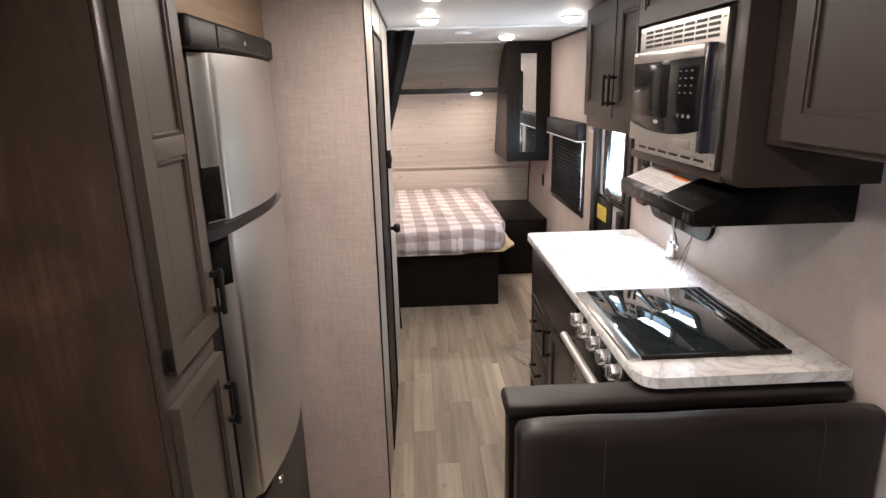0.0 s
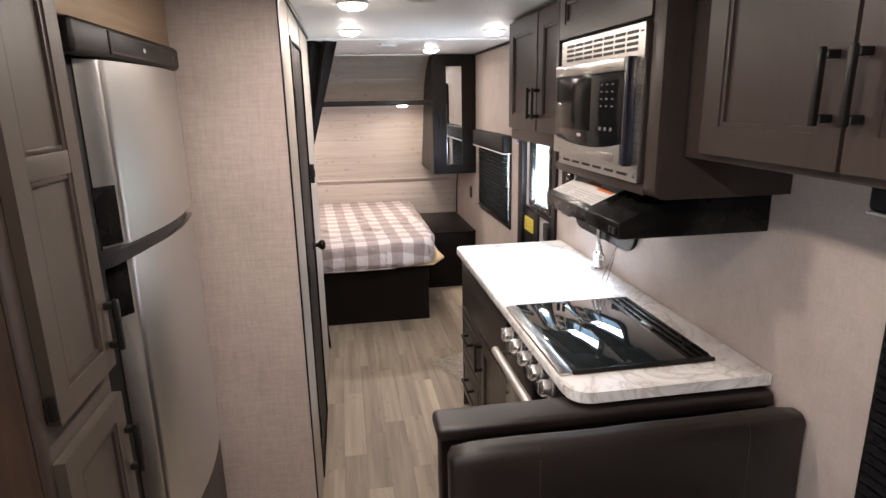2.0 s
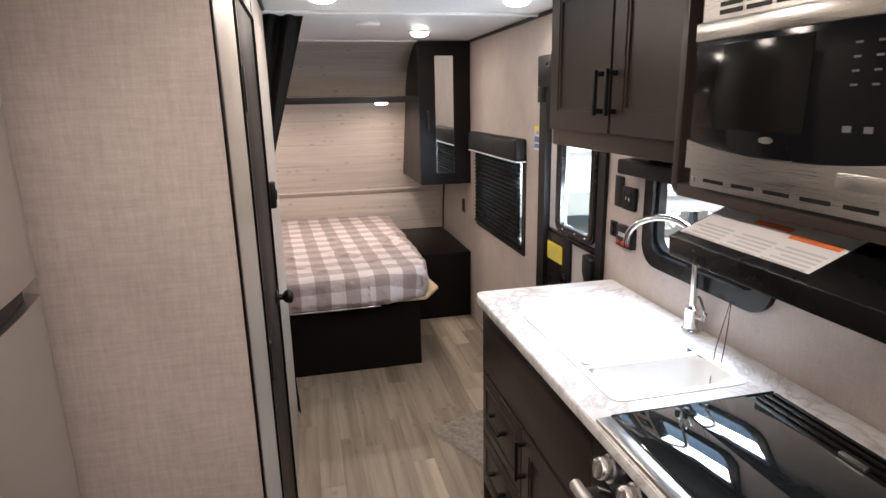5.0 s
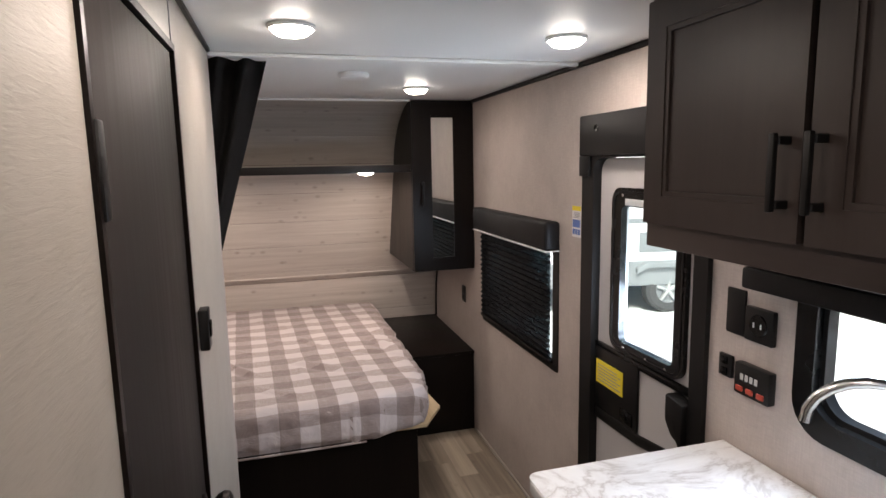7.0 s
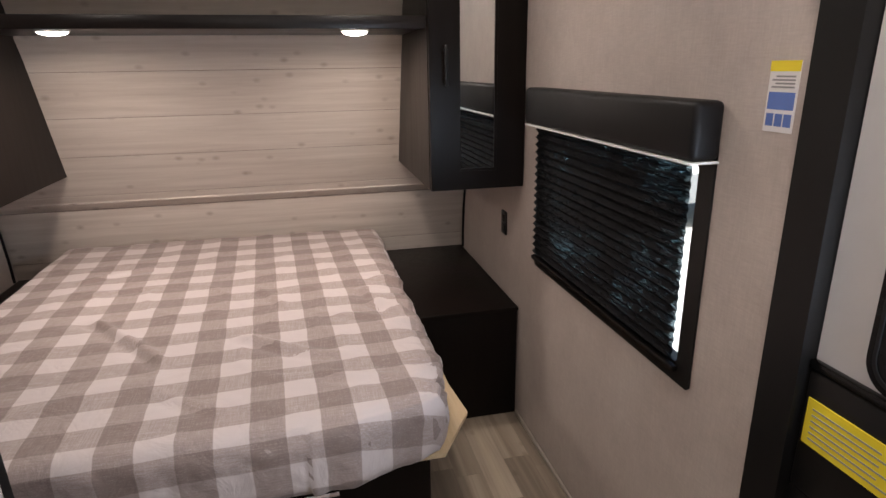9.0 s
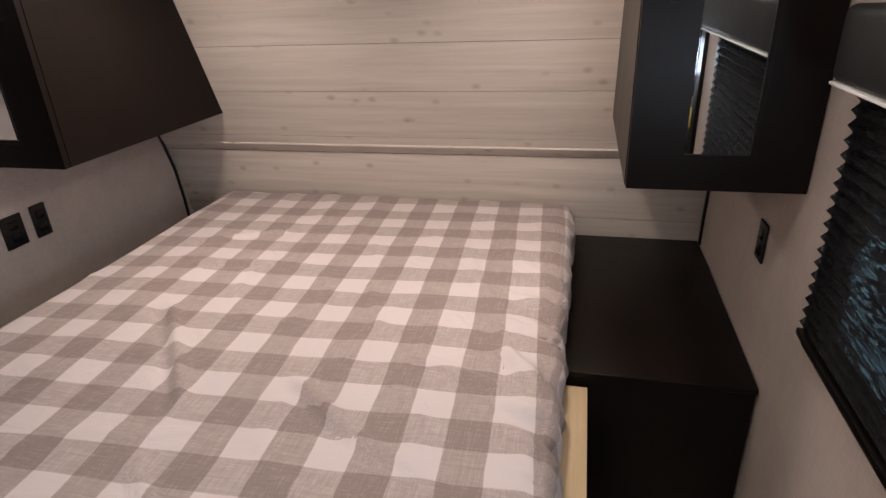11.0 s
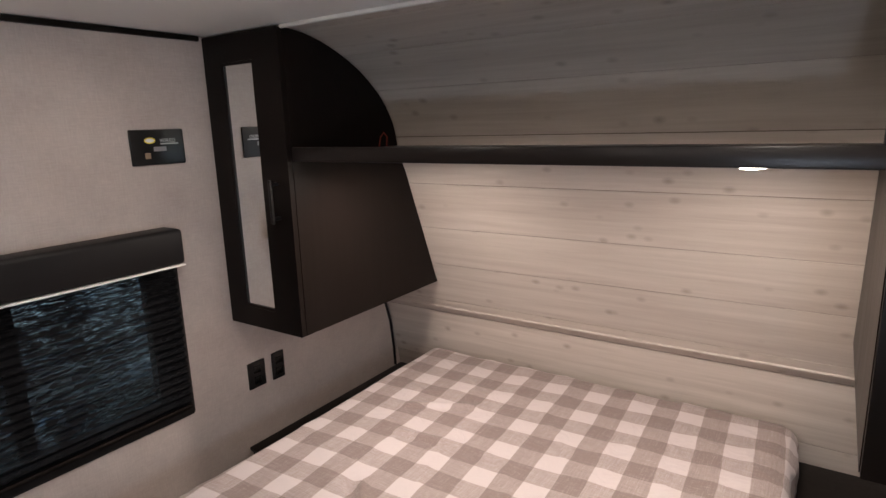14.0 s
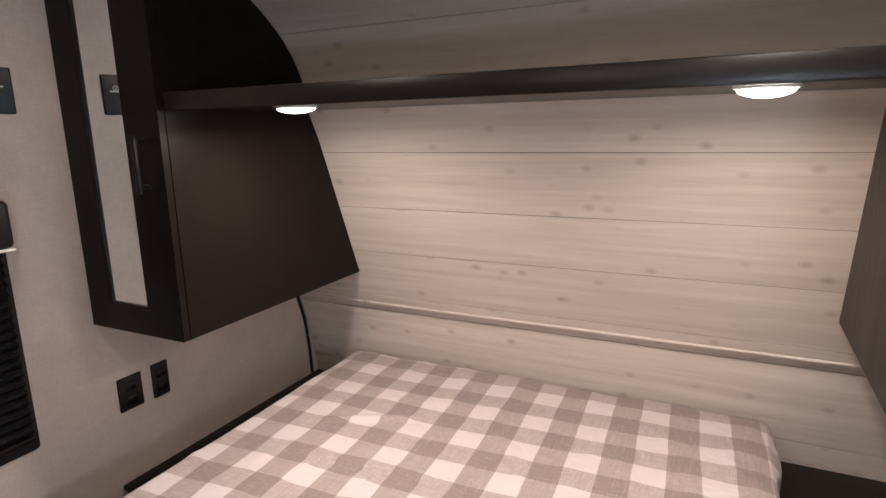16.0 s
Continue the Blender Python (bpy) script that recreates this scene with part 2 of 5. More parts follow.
def glass_mat(name, tint=(0.95, 0.98, 0.98)):
    m, t, p = nodes_of(name)
    p.inputs["Base Color"].default_value = (*tint, 1)
    p.inputs["Roughness"].default_value = 0.0
    p.inputs["Transmission Weight"].default_value = 1.0
    p.inputs["IOR"].default_value = 1.1
    return m


def glow_mat(name, color, strength):
    m, t, p = nodes_of(name)
    p.inputs["Base Color"].default_value = (0.9, 0.9, 0.88, 1)
    p.inputs["Emission Color"].default_value = (*color, 1)
    p.inputs["Emission Strength"].default_value = strength
    return m


M_WALL = linen("linen_wallpaper", (0.455, 0.395, 0.36), (0.535, 0.47, 0.43))
M_WALL_GREY = linen("linen_wallpaper_coarse", (0.455, 0.395, 0.367), (0.58, 0.51, 0.48), 0.6)
M_WHITEWASH = embossed_mat()
M_CEIL = plain("ceiling_vinyl", (0.74, 0.74, 0.72), 0.45, 0, 0.02, 3, 0.05, 90)
M_SHIP = wood("pale_plank_print", (0.43, 0.365, 0.315), (0.64, 0.575, 0.515), "x", 0.5, 0.5, 0.75, 0.06, (0.30, 0.68), 0.05)
M_FLOOR = wood("vinyl_plank", (0.165, 0.130, 0.099), (0.41, 0.343, 0.266), "y", 0.5, 0.30, 0.6, 0.26, (0.34, 0.66), 0.06)
M_GAP = plain("joint", (0.16, 0.13, 0.105), 0.7)
M_CAB = wood("brown_stained_cabinet", (0.029, 0.021, 0.018), (0.046, 0.034, 0.0295), "z", 0.36, 0.9, 0, 0, (0.2, 0.8), 0.05, 0.35)
M_CABH = wood("brown_stained_rail", (0.029, 0.021, 0.018), (0.046, 0.034, 0.0295), "y", 0.36, 0.9, 0, 0, (0.2, 0.8), 0.05, 0.35)
M_ESPRESSO = wood("espresso_wood", (0.005, 0.0035, 0.003), (0.010, 0.007, 0.0058), "z", 0.34, 0.9, 0, 0, (0.2, 0.8), 0.05, 0.13)
M_ESPRESSO_X = wood("espresso_shelf", (0.007, 0.005, 0.0045), (0.013, 0.0095, 0.0085), "x", 0.34, 0.9, 0, 0, (0.2, 0.8), 0.05, 0.3)
M_PANTRY = wood("grey_brown_pantry_door", (0.045, 0.037, 0.030), (0.069, 0.057, 0.047), "z", 0.40, 0.9, 0, 0, (0.2, 0.8), 0.05)
M_BARN = rustic_mat()
M_TAN = wood("tan_wood_panel", (0.20, 0.135, 0.085), (0.36, 0.26, 0.175), "y", 0.5, 0.6, 0.3)
M_PLY = wood("raw_plywood", (0.50, 0.36, 0.20), (0.68, 0.52, 0.33), "y", 0.6, 1.0)
M_BLACK = plain("black_plastic", (0.007, 0.0065, 0.0065), 0.42, spec=0.3)
M_BLACKG = plain("black_enamel", (0.004, 0.004, 0.004), 0.26, 0, 0.1, spec=0.25)
M_GLOSS = plain("black_glass", (0.006, 0.006, 0.007), 0.10, 0, 0.05, 4, 0.0, 100, 0.0, 0.14)
M_COVER = plain("tempered_glass_cover", (0.012, 0.016, 0.018), 0.05, 0, 0.05, 4, 0.0, 100, 1.0, 0.8)
M_DARKMETAL = plain("oil_bronze", (0.02, 0.017, 0.016), 0.35, 0.8)
M_STEEL = brushed("brushed_steel", (0.62, 0.60, 0.575), 0.28)
M_FRIDGE = brushed("fridge_steel", (0.66, 0.665, 0.655), 0.30, "y")
M_CHROME = plain("satin_nickel", (0.72, 0.71, 0.69), 0.2, 1.0, 0.03, 9, 0.01)
M_HANDLE = plain("satin_steel_bar", (0.70, 0.68, 0.67), 0.42, 0.7, 0.04)
M_KNOB = plain("chromed_knob", (0.74, 0.72, 0.72), 0.2, 0.9, 0.04, 9, 0.01)
M_WHITE = plain("white_plastic", (0.75, 0.75, 0.74), 0.35, 0, 0.03, 9, 0.02)
M_SINK = plain("white_sink", (0.82, 0.82, 0.80), 0.25, 0, 0.02, 9, 0.01)
M_DOORSKIN = plain("grey_white_door_skin", (0.50, 0.48, 0.48), 0.5, 0, 0.04, 5, 0.06, 120)
M_VINYL = plain("brown_black_upholstery", (0.014, 0.0105, 0.010), 0.42, 0, 0.12, 5, 0.25, 350)
M_DOORWOOD = wood("dark_door_wood", (0.012, 0.0085, 0.0075), (0.022, 0.016, 0.014), "z", 0.58, 0.9, 0, 0, (0.2, 0.8), 0.08, 0.22)
M_VALANCE = plain("black_valance_vinyl", (0.006, 0.0055, 0.006), 0.5, 0, 0.12, 5, 0.25, 350, 0, 0.25)
M_SEAM = plain("stitched_seam", (0.05, 0.042, 0.04), 0.6)
M_CURTAIN = plain("black_curtain", (0.0055, 0.0046, 0.0048), 0.95, 0, 0.2, 12, 0.3, 500)
M_PAPER = plain("paper_label", (0.72, 0.70, 0.70), 0.6, 0, 0.03)
M_YELLOW = plain("yellow_label", (0.78, 0.62, 0.03), 0.5, 0, 0.03)
M_ORANGE = plain("orange_print", (0.75, 0.20, 0.06), 0.5, 0, 0.03)
M_RED = plain("red_switch", (0.36, 0.05, 0.03), 0.4, 0, 0.05)
M_BLUE = plain("blue_print", (0.10, 0.17, 0.45), 0.5, 0, 0.03)
M_INK = plain("grey_print", (0.28, 0.27, 0.28), 0.6, 0, 0.03)
M_KEY = plain("dim_key_print", (0.11, 0.11, 0.115), 0.5, 0, 0.03)
M_GREYINK = plain("pale_print", (0.5, 0.5, 0.5), 0.5, 0, 0.03)
M_RUG = plain("pale_rug_pile", (0.45, 0.41, 0.36), 0.9, 0, 0.3, 40, 0.8, 300)
M_MARBLE, M_PLAID, M_SHADE = marble_mat(), plaid_mat(), shade_mat()
M_GLASS = glass_mat("window_glass")
M_GLASS_TINT = glass_mat("tinted_door_glass", (0.80, 0.90, 0.885))
M_MIRROR = plain("mirror_silver", (0.86, 0.88, 0.88), 0.03, 1.0, 0.01, 3, 0.0)
M_MIRROR.node_tree.links.remove(M_MIRROR.node_tree.nodes["Principled BSDF"].inputs["Roughness"].links[0])
M_MIRROR.node_tree.nodes["Principled BSDF"].inputs["Roughness"].default_value = 0.0
M_LAMP = glow_mat("lit_diffuser", (1.0, 0.90, 0.80), 36.0)
M_GROUND = plain("pale_gravel", (0.76, 0.76, 0.75), 0.9, 0, 0.12, 0.6, 0.5, 25)
M_RV = plain("white_gelcoat", (0.80, 0.81, 0.81), 0.3, 0, 0.03, 2)
M_RVGREY = plain("grey_gelcoat", (0.24, 0.25, 0.26), 0.35, 0, 0.08, 2)
M_TYRE = plain("tyre_rubber", (0.06, 0.06, 0.062), 0.8)
M_ALLOY = plain("alloy_wheel", (0.6, 0.6, 0.6), 0.3, 0.8, 0.05)

# ---- mesh helpers ----
ORIGIN = {}


def thing(name, at, label, category, group="", kind=""):
    """An Empty at the base of a thing; its parts are given in world places."""
    ob = new(name)
    ob.empty_display_size = 0.1
    ob.location = at
    ORIGIN[ob.name] = Vector(at)
    return tagged(ob, label, category, group, kind)


def link_mesh(name, bm, mat, smooth=None):
    me = bpy.data.meshes.new(name)
    bmesh.ops.recalc_face_normals(bm, faces=bm.faces)
    bm.to_mesh(me)
    bm.free()
    for mm in (mat if isinstance(mat, (list, tuple)) else (mat,)):
        me.materials.append(mm)
    if smooth is not None:
        me.polygons.foreach_set("use_smooth", [True] * len(me.polygons))
        me.set_sharp_from_angle(angle=radians(smooth))
    return me


def part(name, bm, mat, parent, label="", smooth=35):
    o = ORIGIN[parent.name]
    bmesh.ops.translate(bm, verts=bm.verts, vec=-o)
    ob = new(name, link_mesh(name, bm, mat, smooth))
    ob.parent = parent
    ORIGIN[ob.name] = o
    return tagged(ob, label)


def solid(name, bm, mat, label, category, group="", kind="", smooth=35, at=(0, 0, 0)):
    """A thing of one mesh."""
    bmesh.ops.translate(bm, verts=bm.verts, vec=-Vector(at))
    ob = new(name, link_mesh(name, bm, mat, smooth))
    ob.location = at
    ORIGIN[ob.name] = Vector(at)
    return tagged(ob, label, category, group, kind)


def box(x0, x1, y0, y1, z0, z1, bevel=0.0, seg=2, bm=None):
    out = bm or bmesh.new()
    b = bmesh.new()
    bmesh.ops.create_cube(b, size=1)
    for v in b.verts:
        v.co = ((x0 + x1) / 2 + v.co.x * (x1 - x0), (y0 + y1) / 2 + v.co.y * (y1 - y0), (z0 + z1) / 2 + v.co.z * (z1 - z0))
    if bevel:
        bmesh.ops.bevel(b, geom=b.edges[:], offset=bevel, segments=seg, profile=0.5, affect="EDGES")
    return merge(out, b) if bm else (out.free(), b)[1]


def merge(a, b):
    tmp = bpy.data.meshes.new("tmp")
    b.to_mesh(tmp)
    b.free()
    a.from_mesh(tmp)
    bpy.data.meshes.remove(tmp)
    return a


def prism(points, axis, a0, a1, bevel=0.0, bm=None, seg=2):
    """A polygon in the two other axes (in xyz order), drawn out along the axis."""
    b = bmesh.new()
    i = "xyz".index(axis)

    def place(p, a):
        c = list(p)
        c.insert(i, a)
        return c
    lo = [b.verts.new(place(p, a0)) for p in points]
    hi = [b.verts.new(place(p, a1)) for p in points]
    n = len(points)
    b.faces.new(lo)
    b.faces.new(hi)
    for k in range(n):
        b.faces.new((lo[k], lo[(k + 1) % n], hi[(k + 1) % n], hi[k]))
    if bevel:
        bmesh.ops.recalc_face_normals(b, faces=b.faces)
        bmesh.ops.bevel(b, geom=b.edges[:], offset=bevel, segments=seg, profile=0.5, affect="EDGES")
    return merge(bm, b) if bm else b


def rounded(a0, a1, b0, b1, r, n=6):
    """The corner points of a rectangle with round corners; r is one radius or four (from a0,b0 round to a0,b1)."""
    rs = r if isinstance(r, (list, tuple)) else (r,) * 4
    pts = []
    for (ca, cb, st), rr in zip(((a0, b0, 180), (a1, b0, 270), (a1, b1, 0), (a0, b1, 90)), rs):
        oa, ob_ = ca + (rr if ca == a0 else -rr), cb + (rr if cb == b0 else -rr)
        if rr <= 0:
            pts.append((ca, cb))
            continue
        for k in range(n + 1):
            an = radians(st + 90 * k / n)
            pts.append((oa + rr * math.cos(an), ob_ + rr * math.sin(an)))
    return pts


def oval(ca, cb, ra, rb, n=20):
    return [(ca + ra * math.cos(2 * math.pi * k / n), cb + rb * math.sin(2 * math.pi * k / n)) for k in range(n)]


def ring(outer, inner, axis, a0, a1, bm=None):
    """A frame between two outlines of as many points each."""
    b = bmesh.new()
    i = "xyz".index(axis)

    def place(p, a):
        c = list(p)
        c.insert(i, a)
        return c
    vs = [[b.verts.new(place(p, a)) for p in o] for o in (outer, inner) for a in (a0, a1)]
    n = len(outer)
    for k in range(n):
        j = (k + 1) % n
        for p, q in ((0, 1), (1, 3), (3, 2), (2, 0)):
            b.faces.new((vs[p][k], vs[p][j], vs[q][j], vs[q][k]))
    return merge(bm, b) if bm else b


def tube(points, r, n=10, bm=None, closed_ends=True):
    """A round bar along the points."""
    b = bmesh.new()
    pts = [Vector(p) for p in points]
    rows = []
    up = None
    for k, p in enumerate(pts):
        d = (pts[min(k + 1, len(pts) - 1)] - pts[max(k - 1, 0)]).normalized()
        if up is None:
            up = d.orthogonal().normalized()
        up = (up - d * up.dot(d)).normalized()
        side = d.cross(up)
        rr = r[k] if isinstance(r, (list, tuple)) else r
        rows.append([b.verts.new(p + (up * math.cos(2 * math.pi * j / n) + side * math.sin(2 * math.pi * j / n)) * rr) for j in range(n)])
    for a, c in zip(rows, rows[1:]):
        for j in range(n):
            b.faces.new((a[j], a[(j + 1) % n], c[(j + 1) % n], c[j]))
    if closed_ends:
        b.faces.new(rows[0])
        b.faces.new(rows[-1])
    return merge(bm, b) if bm else b


def lathe(profile, centre, direction, n=24, bm=None):
    """Turns (radius, height) pairs round a direction."""
    b = bmesh.new()
    rot = Vector((0, 0, 1)).rotation_difference(Vector(direction)).to_matrix()
    rows = []
    for rad, hgt in profile:
        rows.append([b.verts.new(Vector(centre) + rot @ Vector((max(rad, 1e-5) * math.cos(2 * math.pi * j / n), max(rad, 1e-5) * math.sin(2 * math.pi * j / n), hgt))) for j in range(n)])
    for a, c in zip(rows, rows[1:]):
        for j in range(n):
            b.faces.new((a[j], a[(j + 1) % n], c[(j + 1) % n], c[j]))
    bmesh.ops.remove_doubles(b, verts=b.verts, dist=1e-4)
    return merge(bm, b) if bm else b


def wall_sheet(axis, face, thick, u0, u1, v0, v1, holes=()):
    """A wall with thickness and openings through it; u runs along the wall, v up."""
    b = bmesh.new()
    us = sorted({u0, u1, *[h[0] for h in holes], *[h[1] for h in holes]})
    vs = sorted({v0, v1, *[h[2] for h in holes], *[h[3] for h in holes]})

    def full(i, j):
        if not (0 <= i < len(us) - 1 and 0 <= j < len(vs) - 1):
            return False
        cu, cv = (us[i] + us[i + 1]) / 2, (vs[j] + vs[j + 1]) / 2
        return not any(h[0] < cu < h[1] and h[2] < cv < h[3] for h in holes)

    def at(u, v, d):
        w = face + thick * d
        return (w, u, v) if axis == "x" else (u, w, v)
    for i in range(len(us) - 1):
        for j in range(len(vs) - 1):
            if not full(i, j):
                continue
            a, c, d, e = us[i], us[i + 1], vs[j], vs[j + 1]
            quads = [[(a, d, 0), (c, d, 0), (c, e, 0), (a, e, 0)], [(a, d, 1), (c, d, 1), (c, e, 1), (a, e, 1)]]
            for di, dj, p, q in ((-1, 0, (a, d), (a, e)), (1, 0, (c, d), (c, e)), (0, -1, (a, d), (c, d)), (0, 1, (a, e), (c, e))):
                if not full(i + di, j + dj):
                    quads.append([(*p, 0), (*q, 0), (*q, 1), (*p, 1)])
            for qd in quads:
                b.faces.new([b.verts.new(at(*k)) for k in qd])
    bmesh.ops.remove_doubles(b, verts=b.verts, dist=1e-5)
    return b

# ---- setting: floor, walls, ceiling ----
XL, XR, YB, YF, ZC = -1.11, 1.15, -2.6, 4.85, 2.025
TH = 0.05
BX, BY0, BY1 = -0.155, 0.852, 2.52
WIN_R = (2.772, 3.672, 0.785, 1.30)
WIN_L = (2.745, 3.628, 0.780, 1.30)
WIN_D = (-1.20, -0.17, 0.70, 1.40)
WIN_FILL = (-2.40, -1.40, 0.80, 1.50)
WIN_S = (0.972, 1.530, 1.075, 1.415)
DOOR_H = (1.895, 2.465, 0.03, 1.69)

floor = solid("floor", box(XL - TH, XR + TH, YB - TH, YF + TH, -0.06, -0.005), M_GAP, "grey-beige vinyl plank floor", "floor", kind="structure", smooth=None)
solid("wall_right", wall_sheet("x", XR, TH, YB, YF, -0.005, ZC, [WIN_R, WIN_D, WIN_S, DOOR_H]), M_WALL, "beige linen-textured side wall with windows and entry door", "wall", kind="structure", smooth=None)
solid("wall_left", wall_sheet("x", XL, -TH, YB, YF, -0.005, ZC, [WIN_L, WIN_FILL]), M_WALL, "beige linen-textured side wall with a bedroom window and an added one", "wall", kind="structure", smooth=None)
solid("wall_back", wall_sheet("y", YB, -TH, XL, XR, -0.005, ZC), M_WALL, "plain beige end wall", "wall", kind="structure", smooth=None)
solid("ceiling", box(XL - TH, XR + TH, YB - TH, YF + TH, ZC, ZC + 0.05), M_CEIL, "white smooth vinyl ceiling", "ceiling", kind="structure", smooth=None)
solid("wall_bathroom_near", wall_sheet("y", BY0, 0.03, XL, BX - 0.001, -0.005, ZC), M_WALL_GREY, "woven linen wallpaper partition beside the refrigerator", "wall", kind="structure", smooth=None)
solid("wall_bathroom_side", wall_sheet("x", BX, -0.03, BY0 + 0.03, BY1, -0.005, ZC, [(1.255, 1.845, -0.004, 1.892)]), M_WHITEWASH, "whitewashed bathroom partition with a dark door", "wall", kind="structure", smooth=None)
solid("wall_bathroom_far", wall_sheet("y", BY1, 0.045, XL, BX, -0.005, ZC), M_WALL_GREY, "linen-textured partition facing the bed", "wall", kind="structure", smooth=None)
solid("trim_corner", box(BX - 0.001, BX + 0.004, BY0 - 0.002, BY0 + 0.022, -0.004, ZC, 0.001), M_ESPRESSO, "dark corner trim strip", "trim", kind="structure")
solid("trim_ceiling_cross", box(XL, XR - 0.004, 2.575, 2.612, ZC - 0.014, ZC - 0.0005, 0.004), M_CEIL, "white ceiling batten", "trim", kind="structure")
solid("trim_ceiling_right", box(XR - 0.016, XR - 0.001, 1.74, 3.84, ZC - 0.019, ZC - 0.001, 0.004), M_ESPRESSO, "dark cove trim along the ceiling", "trim", kind="structure")
solid("trim_ceiling_left", box(XL + 0.001, XL + 0.016, 2.62, 3.83, ZC - 0.019, ZC - 0.001, 0.004), M_ESPRESSO, "dark cove trim along the ceiling", "trim", kind="structure")
solid("trim_ceiling_bathroom", box(BX + 0.001, BX + 0.012, BY0 + 0.04, BY1, ZC - 0.014, ZC - 0.001, 0.003), M_ESPRESSO, "dark cove trim over the partition", "trim", kind="structure")
solid("baseboard_right", box(XR - 0.010, XR - 0.001, 2.58, 3.86, 0, 0.018, 0.004), M_WHITEWASH, "pale quarter-round at the floor", "trim", kind="structure")
solid("baseboard_left", box(XL + 0.001, XL + 0.010, 2.60, 3.83, 0, 0.018, 0.004), M_WHITEWASH, "pale quarter-round at the floor", "trim", kind="structure")

# front wall: a profile of (y, z) that leans in and curls over to the ceiling
PROFILE = [(4.83, -0.004), (4.815, 0.50), (4.735, 0.874), (4.708, 0.886), (4.650, 1.02), (4.445, 1.545), (4.405, 1.62)]
ARC = []
for k in range(1, 13):
    s = 0.5 * math.pi * k / 12
    ARC.append((4.405 - 0.54 * (1 - math.cos(s) ** 1.25), 1.62 + 0.404 * math.sin(s)))
PROFILE_ALL = PROFILE + ARC


def along(d):
    """The place on the front wall's profile d metres up it, and its normal into the room."""
    pts = PROFILE_ALL
    for p, q in zip(pts, pts[1:]):
        l = math.hypot(q[0] - p[0], q[1] - p[1])
        if d <= l or q == pts[-1]:
            f = min(1.0, d / l)
            n = Vector((-(q[1] - p[1]), q[0] - p[0])).normalized()
            return Vector((p[0] + (q[0] - p[0]) * f, p[1] + (q[1] - p[1]) * f)), n
        d -= l


LENGTH = sum(math.hypot(q[0] - p[0], q[1] - p[1]) for p, q in zip(PROFILE_ALL, PROFILE_ALL[1:]))


def strip(d0, d1, x0, x1, front, back, edge=0.0012):
    """A board on the front wall's profile."""
    n = max(2, int((d1 - d0) / 0.03))
    outer, inner = [], []
    for k in range(n + 1):
        d = d0 + (d1 - d0) * k / n
        p, nn = along(d)
        f = front - (edge if k in (0, n) else 0)
        outer.append(p + nn * f)
        inner.append(p + nn * back)
    return prism([tuple(p) for p in outer + inner[::-1]], "x", x0, x1)


wall_front = solid("wall_front", strip(0, LENGTH - 0.002, XL, XR, -0.004, -0.06, 0), M_GAP, "curved front wall of pale wood-print planks", "wall", kind="structure", smooth=60)

# ---- curved front wall: ledge, seams, shelf ----
solid("trim_wall_ledge", tube([(-0.96, 4.703, 0.898), (1.1, 4.703, 0.898)], 0.0055, 8), M_SHIP, "thin wood-print ledge bead across the front wall", "trim", kind="structure")
solid("trim_front_bead", box(-0.74, 0.78, 3.858, 3.872, ZC - 0.012, ZC - 0.0005, 0.003), M_CEIL, "white bead where ceiling meets planks", "trim", kind="structure")
for sx, nm in ((XL + 0.004, "trim_seam_left"), (XR - 0.004, "trim_seam_right")):
    solid(nm, tube([(sx, 4.64, 1.03), (sx, 4.675, 0.97), (sx, 4.71, 0.88), (sx, 4.745, 0.76), (sx, 4.763, 0.62), (sx, 4.768, 0.516)], 0.007, 6), M_BLACK, "black curved seam trim on the side wall", "trim", kind="structure")


# ---- doors and windows ----
def shade_sheet(x, into, y0, y1, z0, z1, pitch=0.026, depth=0.013):
    b = bmesh.new()
    n = int((z1 - z0) / pitch * 2)
    rows = []
    for k in range(n + 1):
        z = z0 + (z1 - z0) * k / n
        d = depth * (1 if k % 2 else -1) / 2
        rows.append((b.verts.new((x + into * d, y0, z)), b.verts.new((x + into * d, y1, z))))
    for a, c in zip(rows, rows[1:]):
        b.faces.new((a[0], a[1], c[1], c[0]))
    return b


